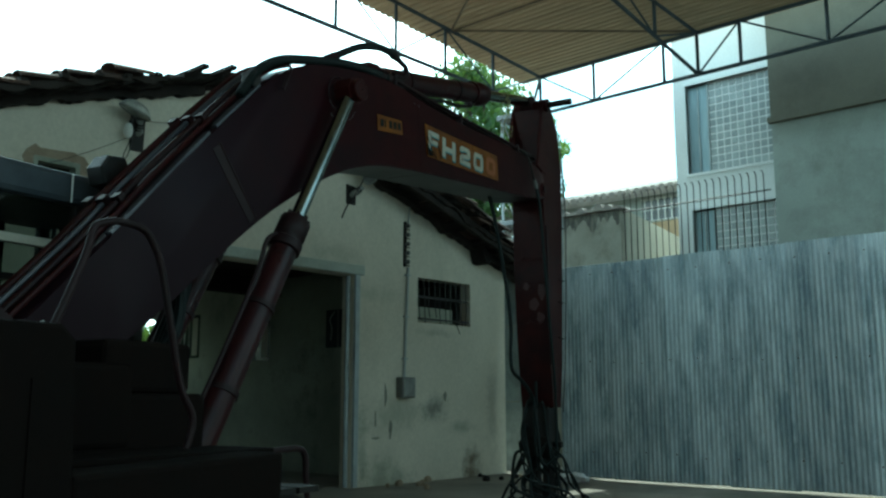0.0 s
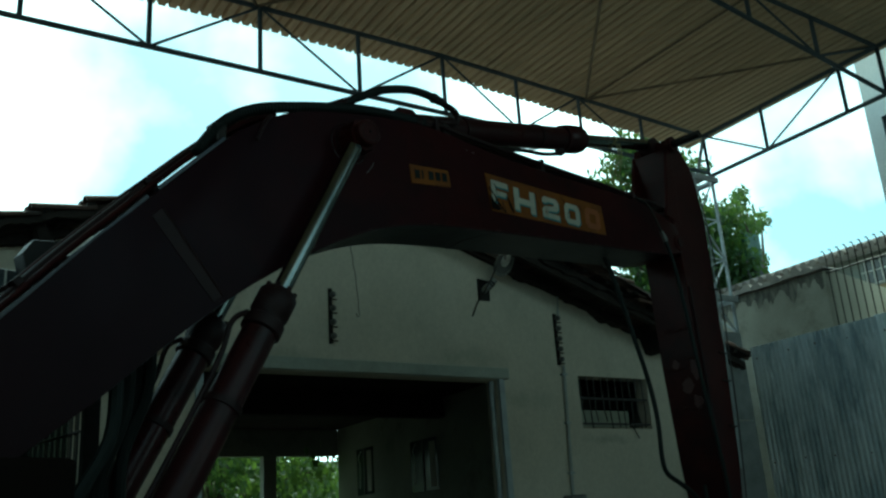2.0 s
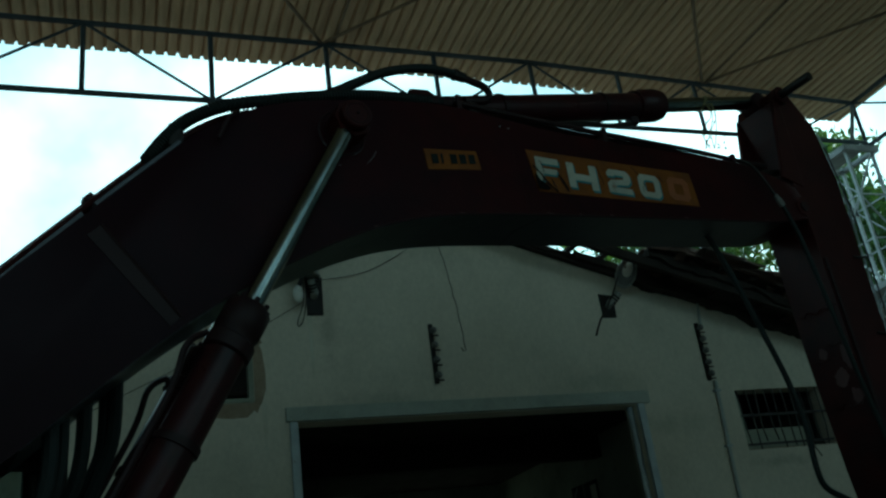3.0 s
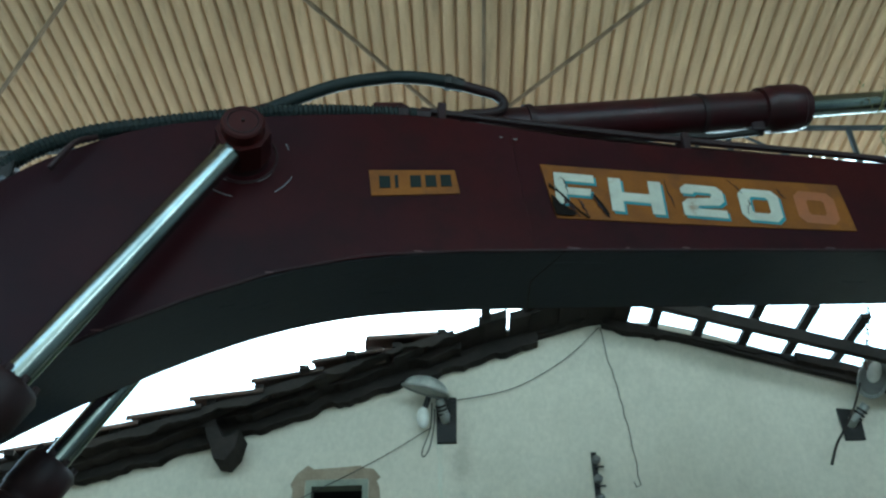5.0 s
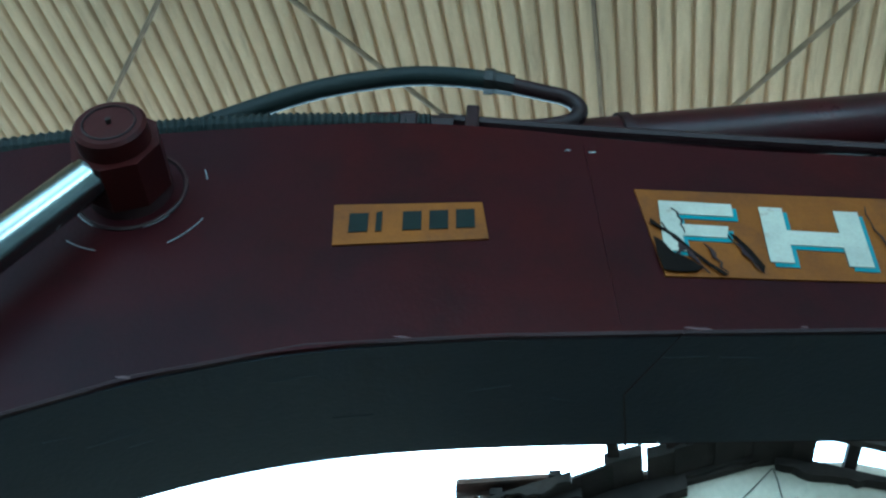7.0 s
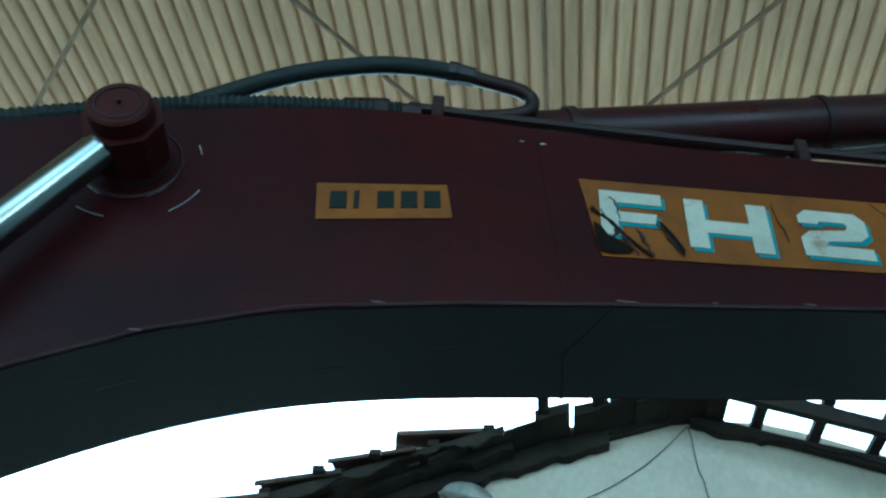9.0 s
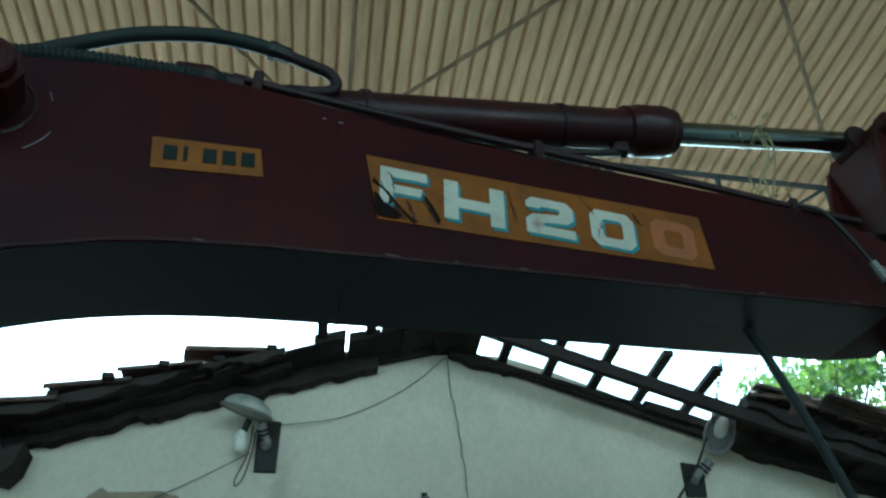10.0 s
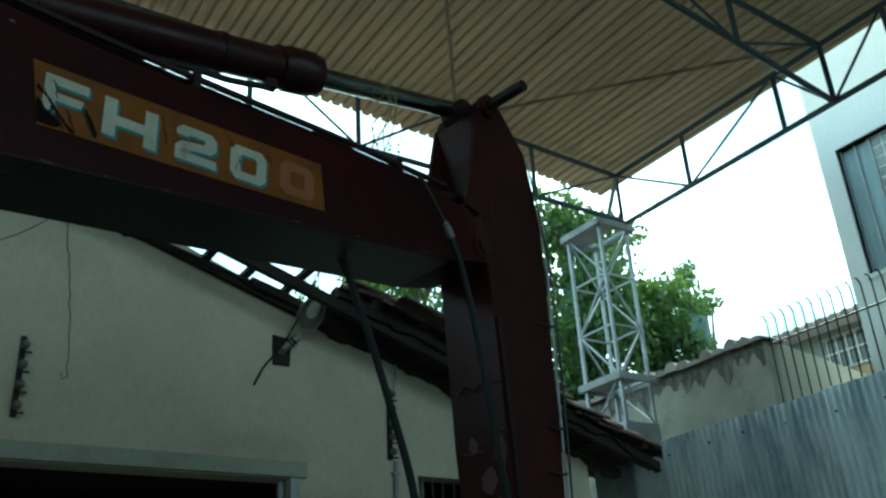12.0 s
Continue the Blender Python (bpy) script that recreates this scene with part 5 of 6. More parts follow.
# stains and patches on the wall
rng = random.Random(21)
stains = thing("wall_stain", (5, FY, 0), "damp stains and scrapes low on the plaster wall", "stain", "structure")
for cx, cz, w, h, m in ((4.16, 1.2, 0.03, 0.15, SOOT), (3.97, 0.89, 0.02, 0.13, SOOT), (3.97, 0.62, 0.09, 0.02, SOOT), (4.26, 0.73, 0.035, 0.16, SOOT), (5.4, 1.19, 0.04, 0.09, SOOT), (4.75, 3.98, 0.12, 0.13, PLASTER_BROWN)):
    bm = bmesh.new()
    n = 40
    off = rng.uniform(0, 50)
    ring = []
    for k in range(n):
        a = k * math.tau / n
        q = 0.8 + 0.55 * noise.noise(Vector((math.cos(a) * 1.3, math.sin(a) * 1.3, off))) + 0.35 * noise.noise(Vector((math.cos(a) * 5, math.sin(a) * 5, off)))
        ring.append((cx + w * math.cos(a) * q, max(0.0, cz + h * math.sin(a) * q)))
    prism(bm, ring, FY - 0.004, FY + 0.002, lambda u, a, z: (u, a, z))
    part("patch", bm, m, stains)
for cx, z0, h, w in ((0.155, 3.865, 0.62, 0.035), (-0.32, 3.0, 0.5, 0.03)):
    n = 14
    left = [(cx - w * rng.uniform(0.5, 1.1) * (1 - 0.7 * k / n), z0 - h * k / n) for k in range(n + 1)]
    right = [(cx + w * rng.uniform(0.5, 1.1) * (1 - 0.7 * k / n), z0 - h * k / n) for k in range(n + 1)]
    part("rust_run", prism(bmesh.new(), left + right[::-1], FY - 0.003, FY + 0.002, lambda u, a, z: (u, a, z)), RUSTRUN, stains)

# ---- tiled roof of the house ----
tiled = thing("tiled_roof", (1.5, 5, 4.9), "old tiled gable roof with loose and missing tiles over dark timber", "roof", "structure")


def slope_z(x):
    return float(np.interp(x, [-9, -2.3, -0.7, 0.6, 1.54, 3.35, 7.4], [2.02, 3.84, 4.33, 4.74, 4.96, 4.47, 3.06]))


RIDGE = 1.54
for y in (3.52, 4.005, 5.6, 6.9, 8.2, 9.5, 10.8):
    for x0, x1 in ((-9.0, RIDGE), (RIDGE, 7.25)):
        pts = [(x0, slope_z(x0)), (x1, slope_z(x1)), (x1, slope_z(x1) - 0.10), (x0, slope_z(x0) - 0.10)]
        if y == 4.005:
            pts = pts[:2] + [(x1, slope_z(x1) - 0.055), (x0, slope_z(x0) - 0.055)]
        if y == 3.52 and x0 < 0:
            continue
        part("rafter", prism(bmesh.new(), pts, y - 0.032, y + 0.032, lambda u, a, z: (u, a, z)), WOOD, tiled)
x = -8.8
while x < 7.25:
    z = slope_z(x)
    part("batten", solid(x - 0.038, x + 0.038, (3.60 if x < 0.4 else 3.36) - 0.10 * ((int(x * 7)) % 3 == 0), 11.2, z + 0.002, z + 0.042), WOOD, tiled)
    x += 0.36
rng = random.Random(61)
x = -8.9
while x < 7.1:
    w = rng.uniform(0.22, 0.34)
    bare = 1.45 < x < 4.0
    if not bare and rng.random() > (0.04 if x < 0 or x > 4 else 0.10):
        y0 = 3.62 + rng.uniform(-0.05, 0.06)
        za, zb = slope_z(x) - 0.004, slope_z(x + w) - 0.004
        drop = rng.uniform(0.0, 0.05)
        part("board", prism(bmesh.new(), [(x, za - 0.022 - drop), (x + w, zb - 0.022), (x + w, zb), (x, za - drop)], y0, 4.30, lambda u, a, z: (u, a, z)), WOOD, tiled)
    x += w + rng.choice([0.0, 0.0, 0.004, 0.03])
for x, y0 in ((0.50, 3.60), (0.76, 3.66), (1.00, 3.58), (1.25, 3.63), (1.545, 3.60)):
    part("ridge_board", prism(bmesh.new(), [(x, slope_z(x) - 0.03), (x + 0.235, slope_z(x + 0.235) - 0.03), (x + 0.235, slope_z(x + 0.235) + 0.05), (x, slope_z(x) + 0.05)], y0, 5.2, lambda u, a, z: (u, a, z), 0.006), WOOD, tiled)
rng = random.Random(29)


def ragged_strip(name, x0, x1, top, low, mat, y0, y1):
    """Crumbling filling along the wall's head, with an uneven lower edge."""
    n = int((x1 - x0) / 0.045)
    xs = [x0 + (x1 - x0) * k / n for k in range(n + 1)]
    lower = [slope_z(u) - low - 0.10 * max(0.0, noise.noise(Vector((u * 1.4, 3.0, y0)))) - 0.05 * noise.noise(Vector((u * 6.0, 1.0, y0))) - rng.uniform(0, 0.022) for u in xs]
    part(name, prism(bmesh.new(), [(u, slope_z(u) - top) for u in xs] + [(u, w) for u, w in zip(xs[::-1], lower[::-1])], y0, y1, lambda u, a, z: (u, a, z)), mat, tiled)


ragged_strip("crumbling_infill", -8.9, 1.0, 0.02, 0.14, WOOD, 3.93, 4.040)
ragged_strip("crumbling_infill", 1.0, 1.555, 0.02, 0.05, WOOD, 3.93, 4.040)
ragged_strip("crumbling_infill", -8.9, 0.35, 0.02, 0.05, WOOD, 3.78, 3.92)
ragged_strip("crumbling_infill", 1.56, 3.10, 0.045, 0.075, WOOD, 3.95, 4.041)
ragged_strip("crumbling_infill", 3.10, 7.2, 0.03, 0.10, WOOD, 3.91, 4.040)
ragged_strip("verge_edge", -8.9, 0.3, 0.0, 0.03, WOOD, 3.60, 3.63)
ragged_strip("verge_edge", 3.7, 7.3, 0.01, 0.05, WOOD, 3.44, 3.52)
for x, y, w in ((3.95, 3.40, 0.5), (4.7, 3.36, 0.7), (5.6, 3.39, 0.6), (6.5, 3.35, 0.8)):
    part("loose_board", prism(bmesh.new(), [(x, slope_z(x) + 0.03), (x + w, slope_z(x + w) + 0.05), (x + w, slope_z(x + w) + 0.075), (x, slope_z(x) + 0.055)], y, 3.75, lambda u, a, z: (u, a, z)), WOOD, tiled)
for x in (-1.72, 5.9):
    z = slope_z(x) - 0.02
    part("roof_bracket", prism(bmesh.new(), [(x + 0.02, z), (x + 0.11, z + 0.02), (x + 0.20, z - 0.17), (x + 0.33, z - 0.10), (x + 0.30, z - 0.25), (x + 0.23, z - 0.34), (x + 0.14, z - 0.32)], 3.76, 4.04, lambda u, a, w: (u, a, w), 0.008), WOOD, tiled)


def tile_mesh():
    bm = bmesh.new()
    rows = []
    for x, r, lift in ((0.0, 0.118, 0.0), (0.57, 0.10, 0.0)):
        outer = [bm.verts.new((x, -r * math.cos(k * math.pi / 6), 0.6 * r * math.sin(k * math.pi / 6))) for k in range(7)]
        inner = [bm.verts.new((x, -(r - 0.016) * math.cos(k * math.pi / 6), 0.6 * (r - 0.016) * math.sin(k * math.pi / 6) - 0.004)) for k in range(7)]
        rows.append((outer, inner))
    (o0, i0), (o1, i1) = rows
    for k in range(6):
        bm.faces.new((o0[k], o0[k + 1], o1[k + 1], o1[k]))
        bm.faces.new((i0[k + 1], i0[k], i1[k], i1[k + 1]))
        bm.faces.new((o0[k + 1], o0[k], i0[k], i0[k + 1]))
        bm.faces.new((o1[k], o1[k + 1], i1[k + 1], i1[k]))
    for k in (0, 6):
        bm.faces.new((o0[k], o1[k], i1[k], i0[k]))
    bmesh.ops.recalc_face_normals(bm, faces=bm.faces)
    return bm


tb = tile_mesh()
tile_me = bpy.data.meshes.new("roof_tile")
tb.to_mesh(tile_me)
tile_me.materials.append(TILE)
rng = random.Random(3)
tile_v = [v.co.copy() for v in tb.verts]
tb.verts.index_update()
tile_f = [[v.index for v in f.verts] for f in tb.faces]
tb.free()
rest_v, rest_f = [], []
for side in (-1, 1):
    ang = math.atan2(4.98 - 2.36, 10.54) if side < 0 else math.atan2(4.98 - 3.02, 5.86)
    span = 10.4 / math.cos(ang) if side < 0 else 6.0 / math.cos(ang)
    for r in range(int(span / 0.48)):
        d = (r + 1) * 0.48 + 0.04
        x = RIDGE + side * d * math.cos(ang)
        z = slope_z(x) + (0.055 if side < 0 else 0.075)
        tilt = math.degrees(ang) - 5.0
        for c in range(36):
            y = (3.66 if side < 0 else 3.42) + c * 0.21
            bare = side > 0 and x < 4.15 and (c < 7 or rng.random() < 0.3)
            if bare or (side < 0 and c < 4 and x > -0.9 and ((x > 0.1 and c < 2) or rng.random() < 0.35)):
                continue
            m = pose(x, y + rng.uniform(-0.015, 0.015), z + rng.uniform(-0.006, 0.015) + (0.03 if c % 2 else 0.0), rng.uniform(-4, 4), rng.uniform(-2, 2), rng.uniform(-4, 4))
            up = pose(0, 0, 0, 0, -tilt, 0) if side < 0 else pose(0, 0, 0, 0, -tilt, 180)
            m = Matrix.Translation(m.translation) @ (up if side < 0 else pose(0, 0, 0, 0, 0, 180) @ pose(0, 0, 0, 0, -tilt, 0)) @ m.to_3x3().to_4x4()
            if c < 5:
                ob = new("roof_tile", tile_me)
                ob.parent = tiled
                ob.matrix_parent_inverse = Matrix.Translation(-tiled.location)
                ob.matrix_basis = m
            else:
                base = len(rest_v)
                rest_v += [m @ v for v in tile_v]
                rest_f += [[base + k for k in f] for f in tile_f]
me = bpy.data.meshes.new("tile_field")
me.from_pydata(rest_v, [], rest_f)
me.materials.append(TILE)
ob = new("tile_field", me)
ob.parent = tiled
ob.matrix_parent_inverse = Matrix.Translation(-tiled.location)
tagged(ob, kind="stuff")
for k, (x, y, turn) in enumerate(((-0.40, 3.60, 14),)):
    ob = new("roof_tile", tile_me)
    ob.parent = tiled
    ob.matrix_parent_inverse = Matrix.Translation(-tiled.location)
    ob.matrix_basis = pose(x, y, slope_z(x) + 0.10, 5, -18 + turn * 0.5, turn)

rng = random.Random(88)
for k in range(26):
    x = 4.3 + 3.0 * (k / 26) + rng.uniform(-0.1, 0.1)
    y = rng.choice([3.30, 3.38, 3.46, 3.6, 3.75])
    ob = new("roof_tile", tile_me)
    ob.parent = tiled
    ob.matrix_parent_inverse = Matrix.Translation(-tiled.location)
    ob.matrix_basis = Matrix.Translation((x, y, slope_z(x) + 0.06 + rng.uniform(0, 0.03))) @ pose(0, 0, 0, 0, 0, 180 + rng.uniform(-14, 14)) @ pose(0, 0, 0, rng.uniform(-8, 8), -14 + rng.uniform(-6, 6), 0)

# ---- the house's inside ----
tagged(link("wall_inner_east", solid(4.82, 5.0, FY + 0.22, 11.0, 0, 4.0), INNER), "dirty pale green inner wall of the workshop", "wall", kind="structure")
tagged(link("wall_inner_west", solid(-6.2, -6.0, FY + 0.22, 11.0, 0, 3.2), INNER), "dirty inner side wall", "wall", kind="structure")
back = thing("wall_inner_north", (0, 11, 0), "dark back wall of the workshop with openings to the garden", "wall", "structure")
for x0, x1, z0, z1 in ((-6.0, 1.75, 0, 2.69), (-6.0, 1.72, 2.69, 3.16), (1.72, 2.30, 2.69, 2.95), (1.72, 2.30, 3.12, 3.16), (2.30, 4.82, 2.69, 3.16), (3.36, 3.60, 0, 2.69), (1.95, 2.06, 1.1, 2.69), (1.75, 3.36, 0, 1.1), (3.60, 4.82, 0, 1.1), (-6.0, 4.82, 3.164, 4.2)):
    part("masonry", solid(x0, x1, 11.0, 11.18, z0, z1), INNER, back)
# Dark sheet added under the tiles, so no sky shows through the small window.
lining_x = [-6.0, -2.3, -0.7, 0.6, 1.54, 3.35, 4.8]
tagged(link("roof_lining", prism(bmesh.new(), [(x, slope_z(x) - 0.18) for x in lining_x] + [(x, slope_z(x) - 0.14) for x in lining_x[::-1]], FY + 0.25, 11.0, lambda u, a, z: (u, a, z)), WOOD), "dark boards added under the roof to keep the sky out of the small window", "lining", kind="structure")
tagged(link("ceiling", solid(-6.0, 4.8, FY + 0.24, 11.0, 3.16, 3.2), WOOD), "dark boarded ceiling of the workshop", "ceiling", kind="structure")
beam = tagged(link("ceiling_beam", solid(-6.0, 4.8, 7.2, 7.4, 2.85, 3.155, 0.01), WOOD), "dark timber ceiling beam", "beam", kind="structure")
for y0, y1, z0, z1 in ((5.45, 6.05, 1.95, 2.55), (7.5, 8.3, 1.8, 2.6), (9.6, 10.2, 1.9, 2.7)):
    w = thing("window_3", (4.8, y0, z0), "small dark window in the inner wall", "window", "structure")
    part("pane", solid(4.80, 4.812, y0, y1, z0, z1), GLASS_DARK, w)
    part("mullion", solid(4.785, 4.80, (y0 + y1) / 2 - 0.02, (y0 + y1) / 2 + 0.02, z0, z1), DULLGREY, w)
    part("curtain_strip", solid(4.790, 4.80, y0 + 0.04, y0 + 0.20, z0 + 0.05, z1 - 0.06), BEIGE, w)
    # White squiggle on the pane, modelled as a thin bent bar.
    part("white_squiggle", bar(smooth_line([(4.78, y1 - 0.22, z1 - 0.04), (4.775, y1 - 0.12, z1 - 0.16), (4.775, y1 - 0.17, z1 - 0.30), (4.78, y1 - 0.14, z0 + 0.12)], 5), 0.007, 6), CERAMIC, w)

# Closed box added behind the barred window, to shut out light and sky.
tagged(link("wall_added_north", solid(5.0, 6.87, 8.0, 8.2, 0, 3.7), INNER), "dirty back wall, added to keep the barred window dark", "wall", kind="structure")
tagged(link("wall_added_east", solid(6.69, 6.87, FY + 0.22, 8.0, 0, 3.2), INNER), "dirty outer wall, added to keep the barred window dark", "wall", kind="structure")
tagged(link("ceiling_store", solid(5.0, 6.69, FY + 0.22, 8.0, 3.05, 3.09), WOOD), "dark boarded ceiling, added to keep the barred window dark", "ceiling", kind="structure")

# ---- neighbours beyond the fence ----
nb = thing("boundary_wall", (8.5, 4, 0), "beige boundary wall with black mould under a wavy tile coping", "wall", "structure")
part("render", solid(8.5, 8.68, 2.8, 6.8, 0, 4.33), BOUNDARY, nb)
part("render", prism(bmesh.new(), [(8.68, 0), (11.0, 0), (11.0, 4.10), (8.68, 4.36)], 2.8, 2.95, lambda u, a, z: (u, a, z)), BEIGE, nb)
rng = random.Random(12)
for k in range(22):
    y = 2.82 + k * 0.18
    bm = bmesh.new()
    r = 0.095
    rows = []
    for x in (8.40, 8.78):
        rows.append([bm.verts.new((x, y + r * math.cos(t * math.pi / 6), 4.33 + 1.1 * r * math.sin(t * math.pi / 6) * (0.55 + 0.75 * ((k * 7) % 5) / 4) + 0.02 * rng.random())) for t in range(7)])
    for t in range(6):
        bm.faces.new((rows[0][t], rows[0][t + 1], rows[1][t + 1], rows[1][t]))
    bm.faces.new(rows[0])
    bm.faces.new(rows[1][::-1])
    part("coping_tile", bm, PALE_TILE, nb)
mould = [2.82 + 3.96 * k / 150 for k in range(151)]
low = [4.28 - 0.10 * abs(noise.noise(Vector((y * 2.1, 0, 0)))) - 0.42 * max(0.0, noise.noise(Vector((y * 5.5, 4, 0))) + 0.22) ** 1.1 - 0.16 * max(0.0, noise.noise(Vector((y * 19, 9, 0)))) - rng.uniform(0, 0.02) for y in mould]
part("mould_streak", prism(bmesh.new(), [(y, 4.33) for y in mould] + list(zip(mould[::-1], low[::-1])), 8.494, 8.499, lambda u, a, z: (a, u, z)), BLACKMOULD, nb)

chimney = thing("chimney", (12.43, 6.97, 0), "square dark grey-green rendered chimney behind the boundary wall", "chimney")
part("shaft", solid(12.3, 12.55, 6.77, 7.17, 0, 6.60, 0.012), PIER, chimney)
part("flue_cap", prism(bmesh.new(), [(6.79, 6.60), (6.82, 6.675), (7.02, 6.655), (7.15, 6.60)], 12.31, 12.54, lambda u, a, z: (a, u, z)), PIER, chimney)
part("flashing", solid(12.28, 12.59, 6.72, 7.19, 6.30, 6.335, 0.006), PIER, chimney)

rail = thing("spiked_railing", (8.5, 1.5, 3.0), "tall dark iron railing with bent spikes", "railing", "structure")
for k in range(22):
    y = 2.72 - k * 0.115
    part("spike", bar(smooth_line([(8.5, y, 2.9), (8.5, y, 4.40), (8.49, y, 4.53), (8.46, y, 4.58), (8.42, y, 4.575)], 3), 0.0085, 6), GREASE, rail)
for z in (3.2, 4.28):
    part("rail_bar", bar([(8.5, 2.75, z), (8.5, 0.2, z)], 0.012, 6), GREASE, rail)
tagged(link("low_wall", solid(8.45, 8.55, 0.2, 2.8, 0, 2.95), BEIGE), "plain low wall under the railing", "wall", kind="structure")

bld = thing("apartment_building", (9.6, 1, 0), "white painted apartment building with glass-block windows", "building")
BXF = 9.58
WIN = [(0.36, 2.04, 5.02, 6.62), (0.36, 2.0, 2.9, 4.37)]
ys = sorted({-5.0, 2.28, 0.36, 2.04, 2.0})
for y0, y1 in zip(ys, ys[1:]):
    mid = (y0 + y1) / 2
    z = 0.0
    for a, b, lo, hi in sorted(WIN, key=lambda w: w[2]):
        if a <= mid <= b:
            part("facade", solid(BXF, BXF + 0.25, y0, y1, z, lo), BUILDING, bld)
            z = hi
    part("facade", solid(BXF, BXF + 0.25, y0, y1, z, 10.5), BUILDING, bld)
part("side_wall", solid(BXF + 0.25, 15, 2.05, 2.28, 0, 10.5), BUILDING, bld)
part("roof", solid(BXF - 0.1, 15, -5, 2.38, 10.5, 10.7), BUILDING, bld)
blk = bmesh.new()
box(blk, -0.014, 0.014, -0.056, 0.056, -0.056, 0.056, 0.010)
blk_me = bpy.data.meshes.new("glass_block")
blk.to_mesh(blk_me)
blk.free()
blk_me.materials.append(BLOCKGLASS)
for a, b, lo, hi in WIN:
    w = part("window", solid(BXF + 0.0865, BXF + 0.13, a, b - 0.38, lo, hi), BUILDING, bld)
    for x0, x1, y0, y1, z0, z1 in ((BXF - 0.03, BXF + 0.12, a - 0.05, b + 0.05, lo - 0.05, lo), (BXF - 0.03, BXF + 0.12, a - 0.05, b + 0.05, hi, hi + 0.05), (BXF - 0.03, BXF + 0.12, b, b + 0.05, lo, hi)):
        part("window_surround", solid(x0, x1, y0, y1, z0, z1), BUILDING, w)
    part("curtain_backing", solid(BXF + 0.11, BXF + 0.13, b - 0.378, b, lo, hi), DULLGREY, w)
    part("curtain", solid(BXF + 0.085, BXF + 0.095, b - 0.36, b - 0.02, lo + 0.02, hi - 0.02), CURTAIN, w)
    for y in (b - 0.37, b - 0.19, b - 0.01):
        part("sash", solid(BXF + 0.06, BXF + 0.10, y - 0.012, y + 0.012, lo, hi), STEEL, w)
    ny, nz = int((b - 0.38 - a) / 0.126), int((hi - lo) / 0.126)
    for i in range(ny):
        for j in range(nz):
            ob = new("glass_block", blk_me)
            ob.parent = w
            ob.location = (BXF + 0.095, b - 0.38 - (i + 0.5) * 0.126, lo + 0.02 + (j + 0.5) * (hi - lo - 0.03) / nz)

gb = thing("grey_block", (9.2, -2, 0), "grey rendered side building with a ledge", "building")
part("wall", solid(9.25, 9.5, -9, 0.42, 0, 6.95), GREYBLOCK, gb)
# Upper wall and ledge carry the roof's shade in their colour.
part("upper_wall", solid(9.18, 9.5, -9, 0.40, 5.62, 10.5), OCHRE_SHADED, gb)
part("ledge", solid(9.12, 9.24, -9, 0.44, 5.52, 5.60), OCHRE_SHADED, gb)

hs = thing("far_house", (12, 4, 0), "low beige house with a tiled roof and a barred window", "house")
part("wall", solid(11.6, 11.8, 2.6, 9, 0, 5.30), GREYBLOCK, hs)
part("brick_panel", solid(11.58, 11.60, 2.9, 3.9, 3.9, 4.7), BRICKWALL, hs)
w = part("window", solid(11.57, 11.60, 2.9, 4.05, 4.75, 5.15), GLASS_DARK, hs)
for k in range(8):
    part("window_bar", solid(11.55, 11.565, 2.95 + k * 0.15, 2.97 + k * 0.15, 4.72, 5.2), CERAMIC, w)
for z in (4.72, 4.95, 5.18):
    part("window_bar", solid(11.552, 11.567, 2.9, 4.1, z, z + 0.02), CERAMIC, w)
for k in range(34):
    y = 2.5 + k * 0.19
    part("eave_tile", tube(bmesh.new(), [(11.25, y, 5.33), (13.0, y, 5.85)], 0.07, 8), PALE_TILE, hs)
part("roof", prism(bmesh.new(), [(11.25, 5.28), (13.0, 5.8), (13.0, 5.7), (11.3, 5.2)], 2.4, 9, lambda u, a, z: (u, a, z)), PALE_TILE, hs)


# ---- trees ----
def tree(x, y, lean, height, clumps, seed, name="tree", per=250, leaf=0.085, label="leafy green tree with a ragged open crown"):
    """A trunk with limbs to each clump, and a crown of separate leaves round them."""
    rng = random.Random(seed)
    ob = thing(name, (x, y, 0), label, "tree")
    top = Vector((x + lean, y, height))
    part("trunk", bar(smooth_line([(x, y, -0.05), (x + lean * 0.4, y + 0.1, height * 0.5), top], 5), [0.16 - 0.10 * k / 10 for k in range(11)], 8), BARK, ob, smooth=True)
    verts, faces = [], []
    for cx, cy, cz, r in clumps:
        c = Vector((cx, cy, cz))
        mid = top.lerp(c, 0.5) + Vector((0, 0, 0.12))
        part("limb", bar(smooth_line([top - Vector((0, 0, 0.4)), mid, c], 4), [0.06 - 0.048 * k / 8 for k in range(9)], 6), BARK, ob)
        n = int(per * (r / 0.5) ** 2)
        for k in range(n):
            d = Vector((rng.gauss(0, 1), rng.gauss(0, 1), rng.gauss(0, 0.75)))
            d = d.normalized() * r * rng.random() ** 0.45 * rng.uniform(0.75, 1.2)
            p = c + d
            t = Euler((rng.uniform(0, 6.3), rng.uniform(0, 6.3), rng.uniform(0, 6.3))).to_matrix()
            s = leaf * rng.uniform(0.6, 1.25)
            base = len(verts)
            verts += [p + t @ Vector(q) * s for q in ((-1, 0, 0), (-0.2, 0.42, 0.08), (1, 0, 0), (-0.2, -0.42, 0.08))]
            faces += [(base, base + 1, base + 2), (base, base + 2, base + 3)]
    me = bpy.data.meshes.new("crown")
    me.from_pydata(verts, [], faces)
    me.materials.append(LEAF)
    cr = new("crown", me)
    cr.parent = ob
    cr.matrix_parent_inverse = Matrix.Translation(-ob.location)
    return ob


rng = random.Random(30)


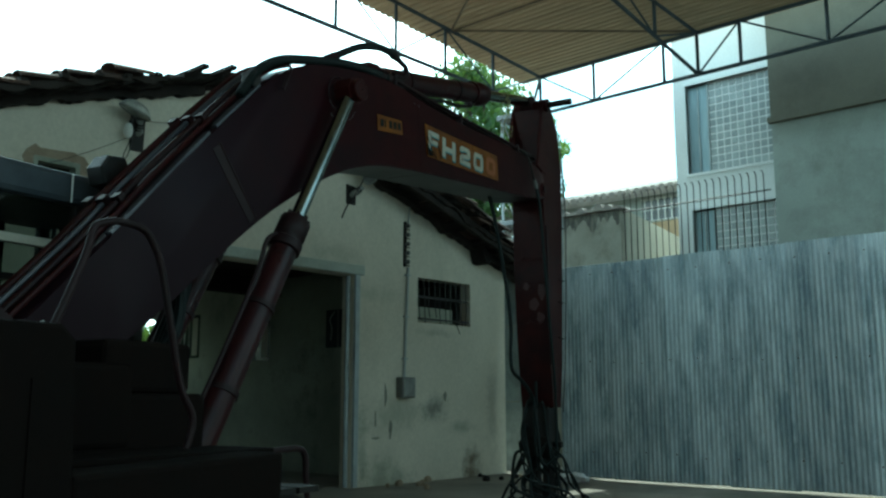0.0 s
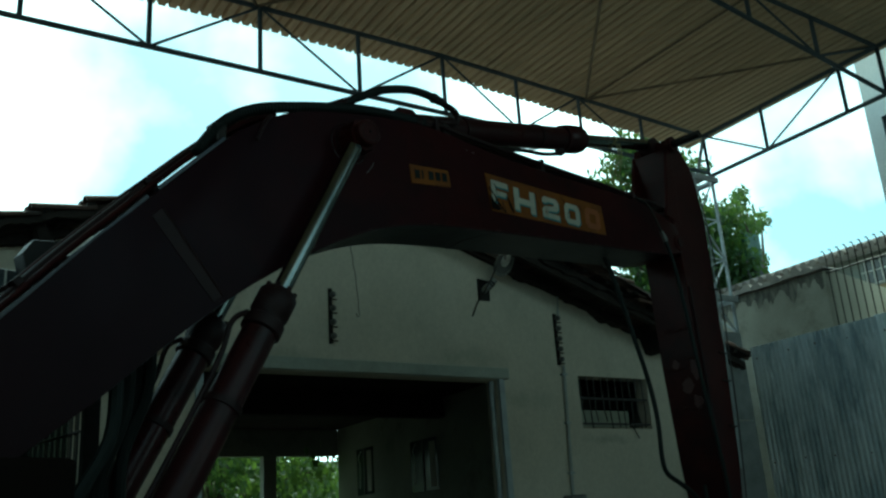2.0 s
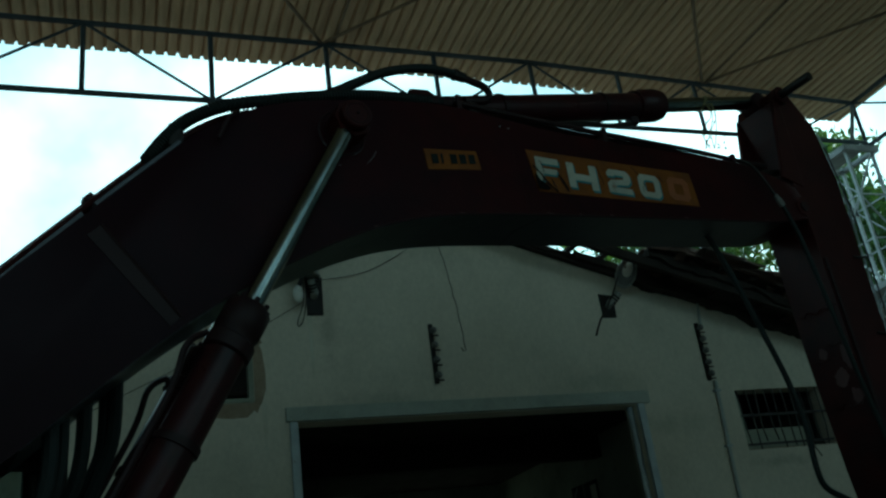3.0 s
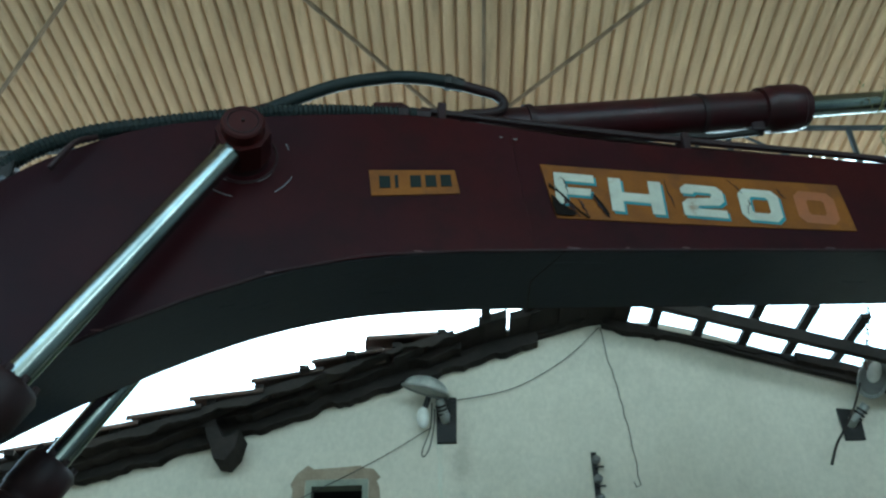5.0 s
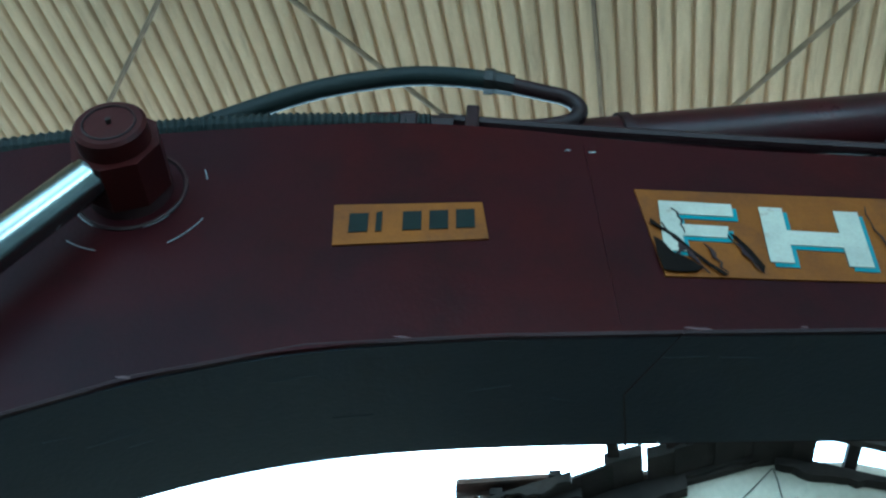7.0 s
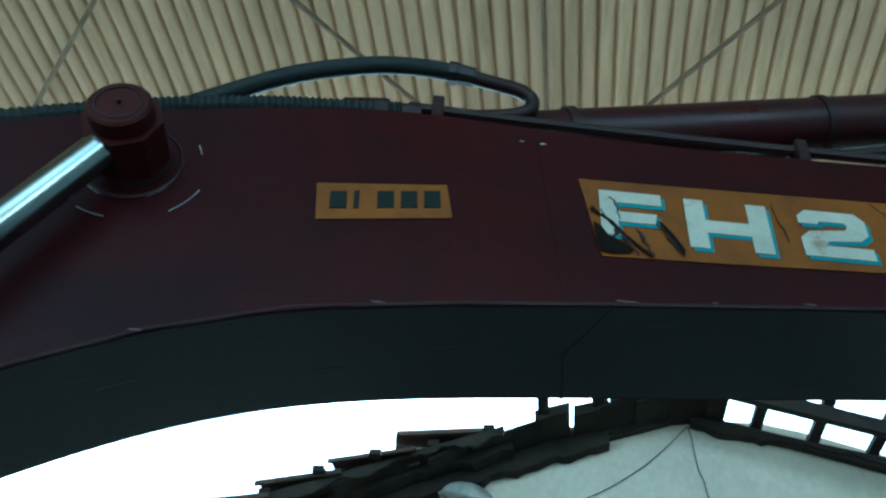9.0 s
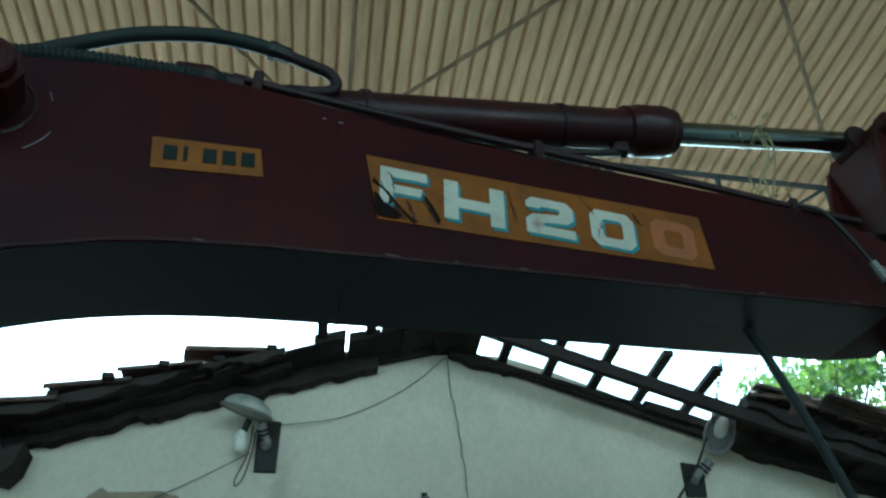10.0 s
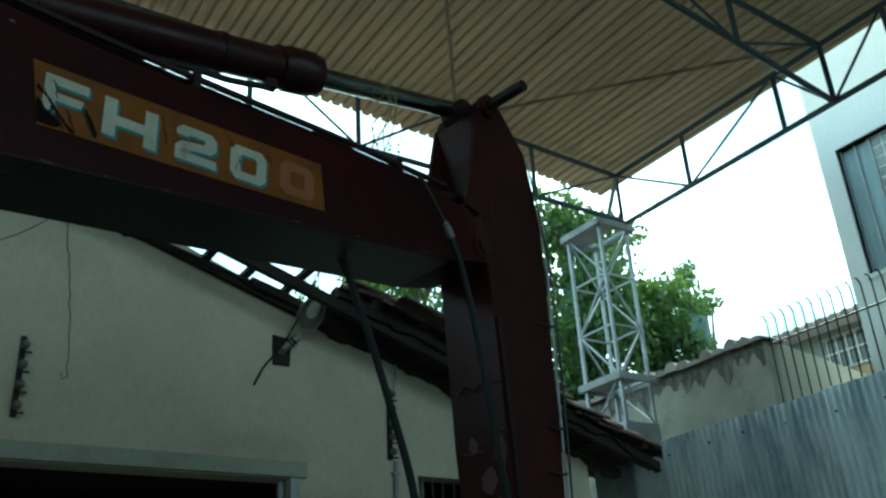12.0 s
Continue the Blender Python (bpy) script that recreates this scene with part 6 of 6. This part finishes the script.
def clumps_in(cx, cy, cz, rx, rz, n, r0, r1):
    out = []
    for _ in range(n):
        a, h = rng.uniform(0, math.tau), rng.uniform(-1, 1)
        q = rng.random() ** 0.5 * math.sqrt(1 - h * h * 0.8)
        out.append((cx + rx * q * math.cos(a), cy + rx * q * math.sin(a), cz + rz * h, rng.uniform(r0, r1)))
    return out


tree(10.4, 7.9, 0.2, 5.2, clumps_in(10.5, 7.8, 6.6, 1.45, 2.0, 52, 0.4, 0.65), 1)
tree(12.9, 7.3, 0.3, 5.4, clumps_in(11.9, 7.3, 6.4, 0.8, 0.85, 26, 0.28, 0.45) + [(12.3 + 0.14 * k, 7.3, 7.15 + 0.15 * k, 0.32 - 0.025 * k) for k in range(6)] + [(12.75 + 0.2 * k, 7.2, 6.95 + 0.1 * k, 0.22) for k in range(4)], 2)
tree(8.3, 10.0, 0.0, 5.2, clumps_in(8.2, 10.0, 6.75, 1.8, 1.35, 54, 0.35, 0.55) + clumps_in(10.5, 9.9, 6.85, 1.0, 0.75, 12, 0.3, 0.45), 3)
tree(3.4, 14.2, 0.1, 1.8, clumps_in(3.8, 14.0, 2.5, 2.8, 1.1, 60, 0.4, 0.65), 4, "bush", label="bright green bushy tree in the garden behind the workshop")

tank = thing("green_tank", (12.29, 6.96, 0), "dark green metal tank on a steel post", "tank")
part("tank", solid(12.04, 12.54, 6.71, 7.21, 6.12, 6.66, 0.05), GREENPAINT, tank)
part("post", bar([(12.29, 6.96, 0), (12.29, 6.96, 6.12)], 0.05, 10), TOWER_GREY, tank)

chain = thing("hanging_chain", (3.6, FY - 0.4, 4.3), "rusty chain hanging from the rafter by the lamp", "chain")
for k in range(11):
    c = Vector((3.66 - 0.016 * k, FY - 0.42, 4.72 - k * 0.05))
    e = Vector((1, 0, 0)) if k % 2 else Vector((0, 1, 0))
    loop = [c + e * 0.016 * math.cos(a) + Vector((0, 0, 0.034 * math.sin(a))) for a in [i * math.tau / 10 for i in range(11)]]
    part("chain_link", bar(loop, 0.006, 5), RUST, chain)
vine = thing("dry_vine", A(2.75), "dry yellow-green vine wound round the cylinder rod", "vine")
rng = random.Random(41)
for k in range(7):
    p = A(2.72 + rng.uniform(-0.04, 0.05))
    pts = [p + Vector((0.03 * math.sin(a), -0.064 * math.cos(a), 0.064 * math.sin(a) )) for a in (-2.6, -1.3, 0.0, 1.3, 2.6)] if k < 3 else [p + Vector((0, -0.06, -0.03)), p + Vector((rng.uniform(-0.06, 0.03), -0.07, -0.15)), p + Vector((rng.uniform(-0.12, 0.02), -0.05, -0.28)), p + Vector((rng.uniform(-0.16, 0.0), -0.04, -0.42))]
    part("stem", bar(smooth_line(pts, 4), 0.004, 5), VINE, vine)
bm = bmesh.new()
for k in range(60):
    p = A(2.72) + Vector((rng.uniform(-0.14, 0.05), -0.065 + rng.uniform(-0.03, 0.02), rng.choice([rng.uniform(-0.02, 0.1), rng.uniform(-0.45, -0.3), rng.uniform(-0.45, 0)])))
    t = Euler((rng.uniform(0, 6), rng.uniform(0, 6), rng.uniform(0, 6))).to_matrix()
    bm.faces.new([bm.verts.new(p + t @ Vector(q)) for q in ((-0.016, 0, 0), (0, 0.007, 0.002), (0.016, 0, 0), (0, -0.007, 0.002))])
part("dry_leaves", bm, VINE, vine)

# ---- loose things ----
rag = bmesh.new()
bmesh.ops.create_icosphere(rag, subdivisions=3, radius=0.16)
for v in rag.verts:
    k = 1 + 0.45 * noise.noise(v.co * 9) + 0.2 * noise.noise(v.co * 25)
    v.co = Vector((6.25 + v.co.x * k * 1.0, 2.35 + v.co.y * k * 1.3, max(0.0, 0.05 + v.co.z * k * 0.5)))
tagged(link("rag", rag, PAPER, smooth=True), "crumpled white rag lying on the ground by the fence", "rag")
rng = random.Random(17)
for k in range(16):
    bm = bmesh.new()
    r = rng.uniform(0.02, 0.055)
    bmesh.ops.create_icosphere(bm, subdivisions=2, radius=r)
    px, py = rng.uniform(3.8, 6.6), rng.uniform(3.2, 3.95)
    for v in bm.verts:
        v.co = Vector((px, py, 0)) + v.co * (1 + 0.5 * noise.noise(v.co * 12 + Vector((k, 0, 0)))) + Vector((0, 0, r * 0.35))
    tagged(link("rubble", bm, PLASTER_BROWN if k % 3 else GREASE), "small lump of broken rubble on the ground", "rubble", group="rubble along the wall")

tagged(link("wall_garden", solid(-6, 8, 17.0, 17.2, 0, 3.2), BEIGE), "pale garden wall behind the bushes", "wall", kind="structure")

# ---- unseen plain walls, added to close the yard and cut its light ----
tagged(link("added_wall_west", solid(-9.4, -9.2, -12, FY, 0, 7.0), YARDWALL), "plain grey wall, added out of view to set the light in the yard", "wall", kind="structure")
tagged(link("added_wall_south", solid(-9.2, 7.0, -10.2, -10.0, 0, 6.2), YARDWALL), "plain grey wall, added out of view to set the light in the yard", "wall", kind="structure")
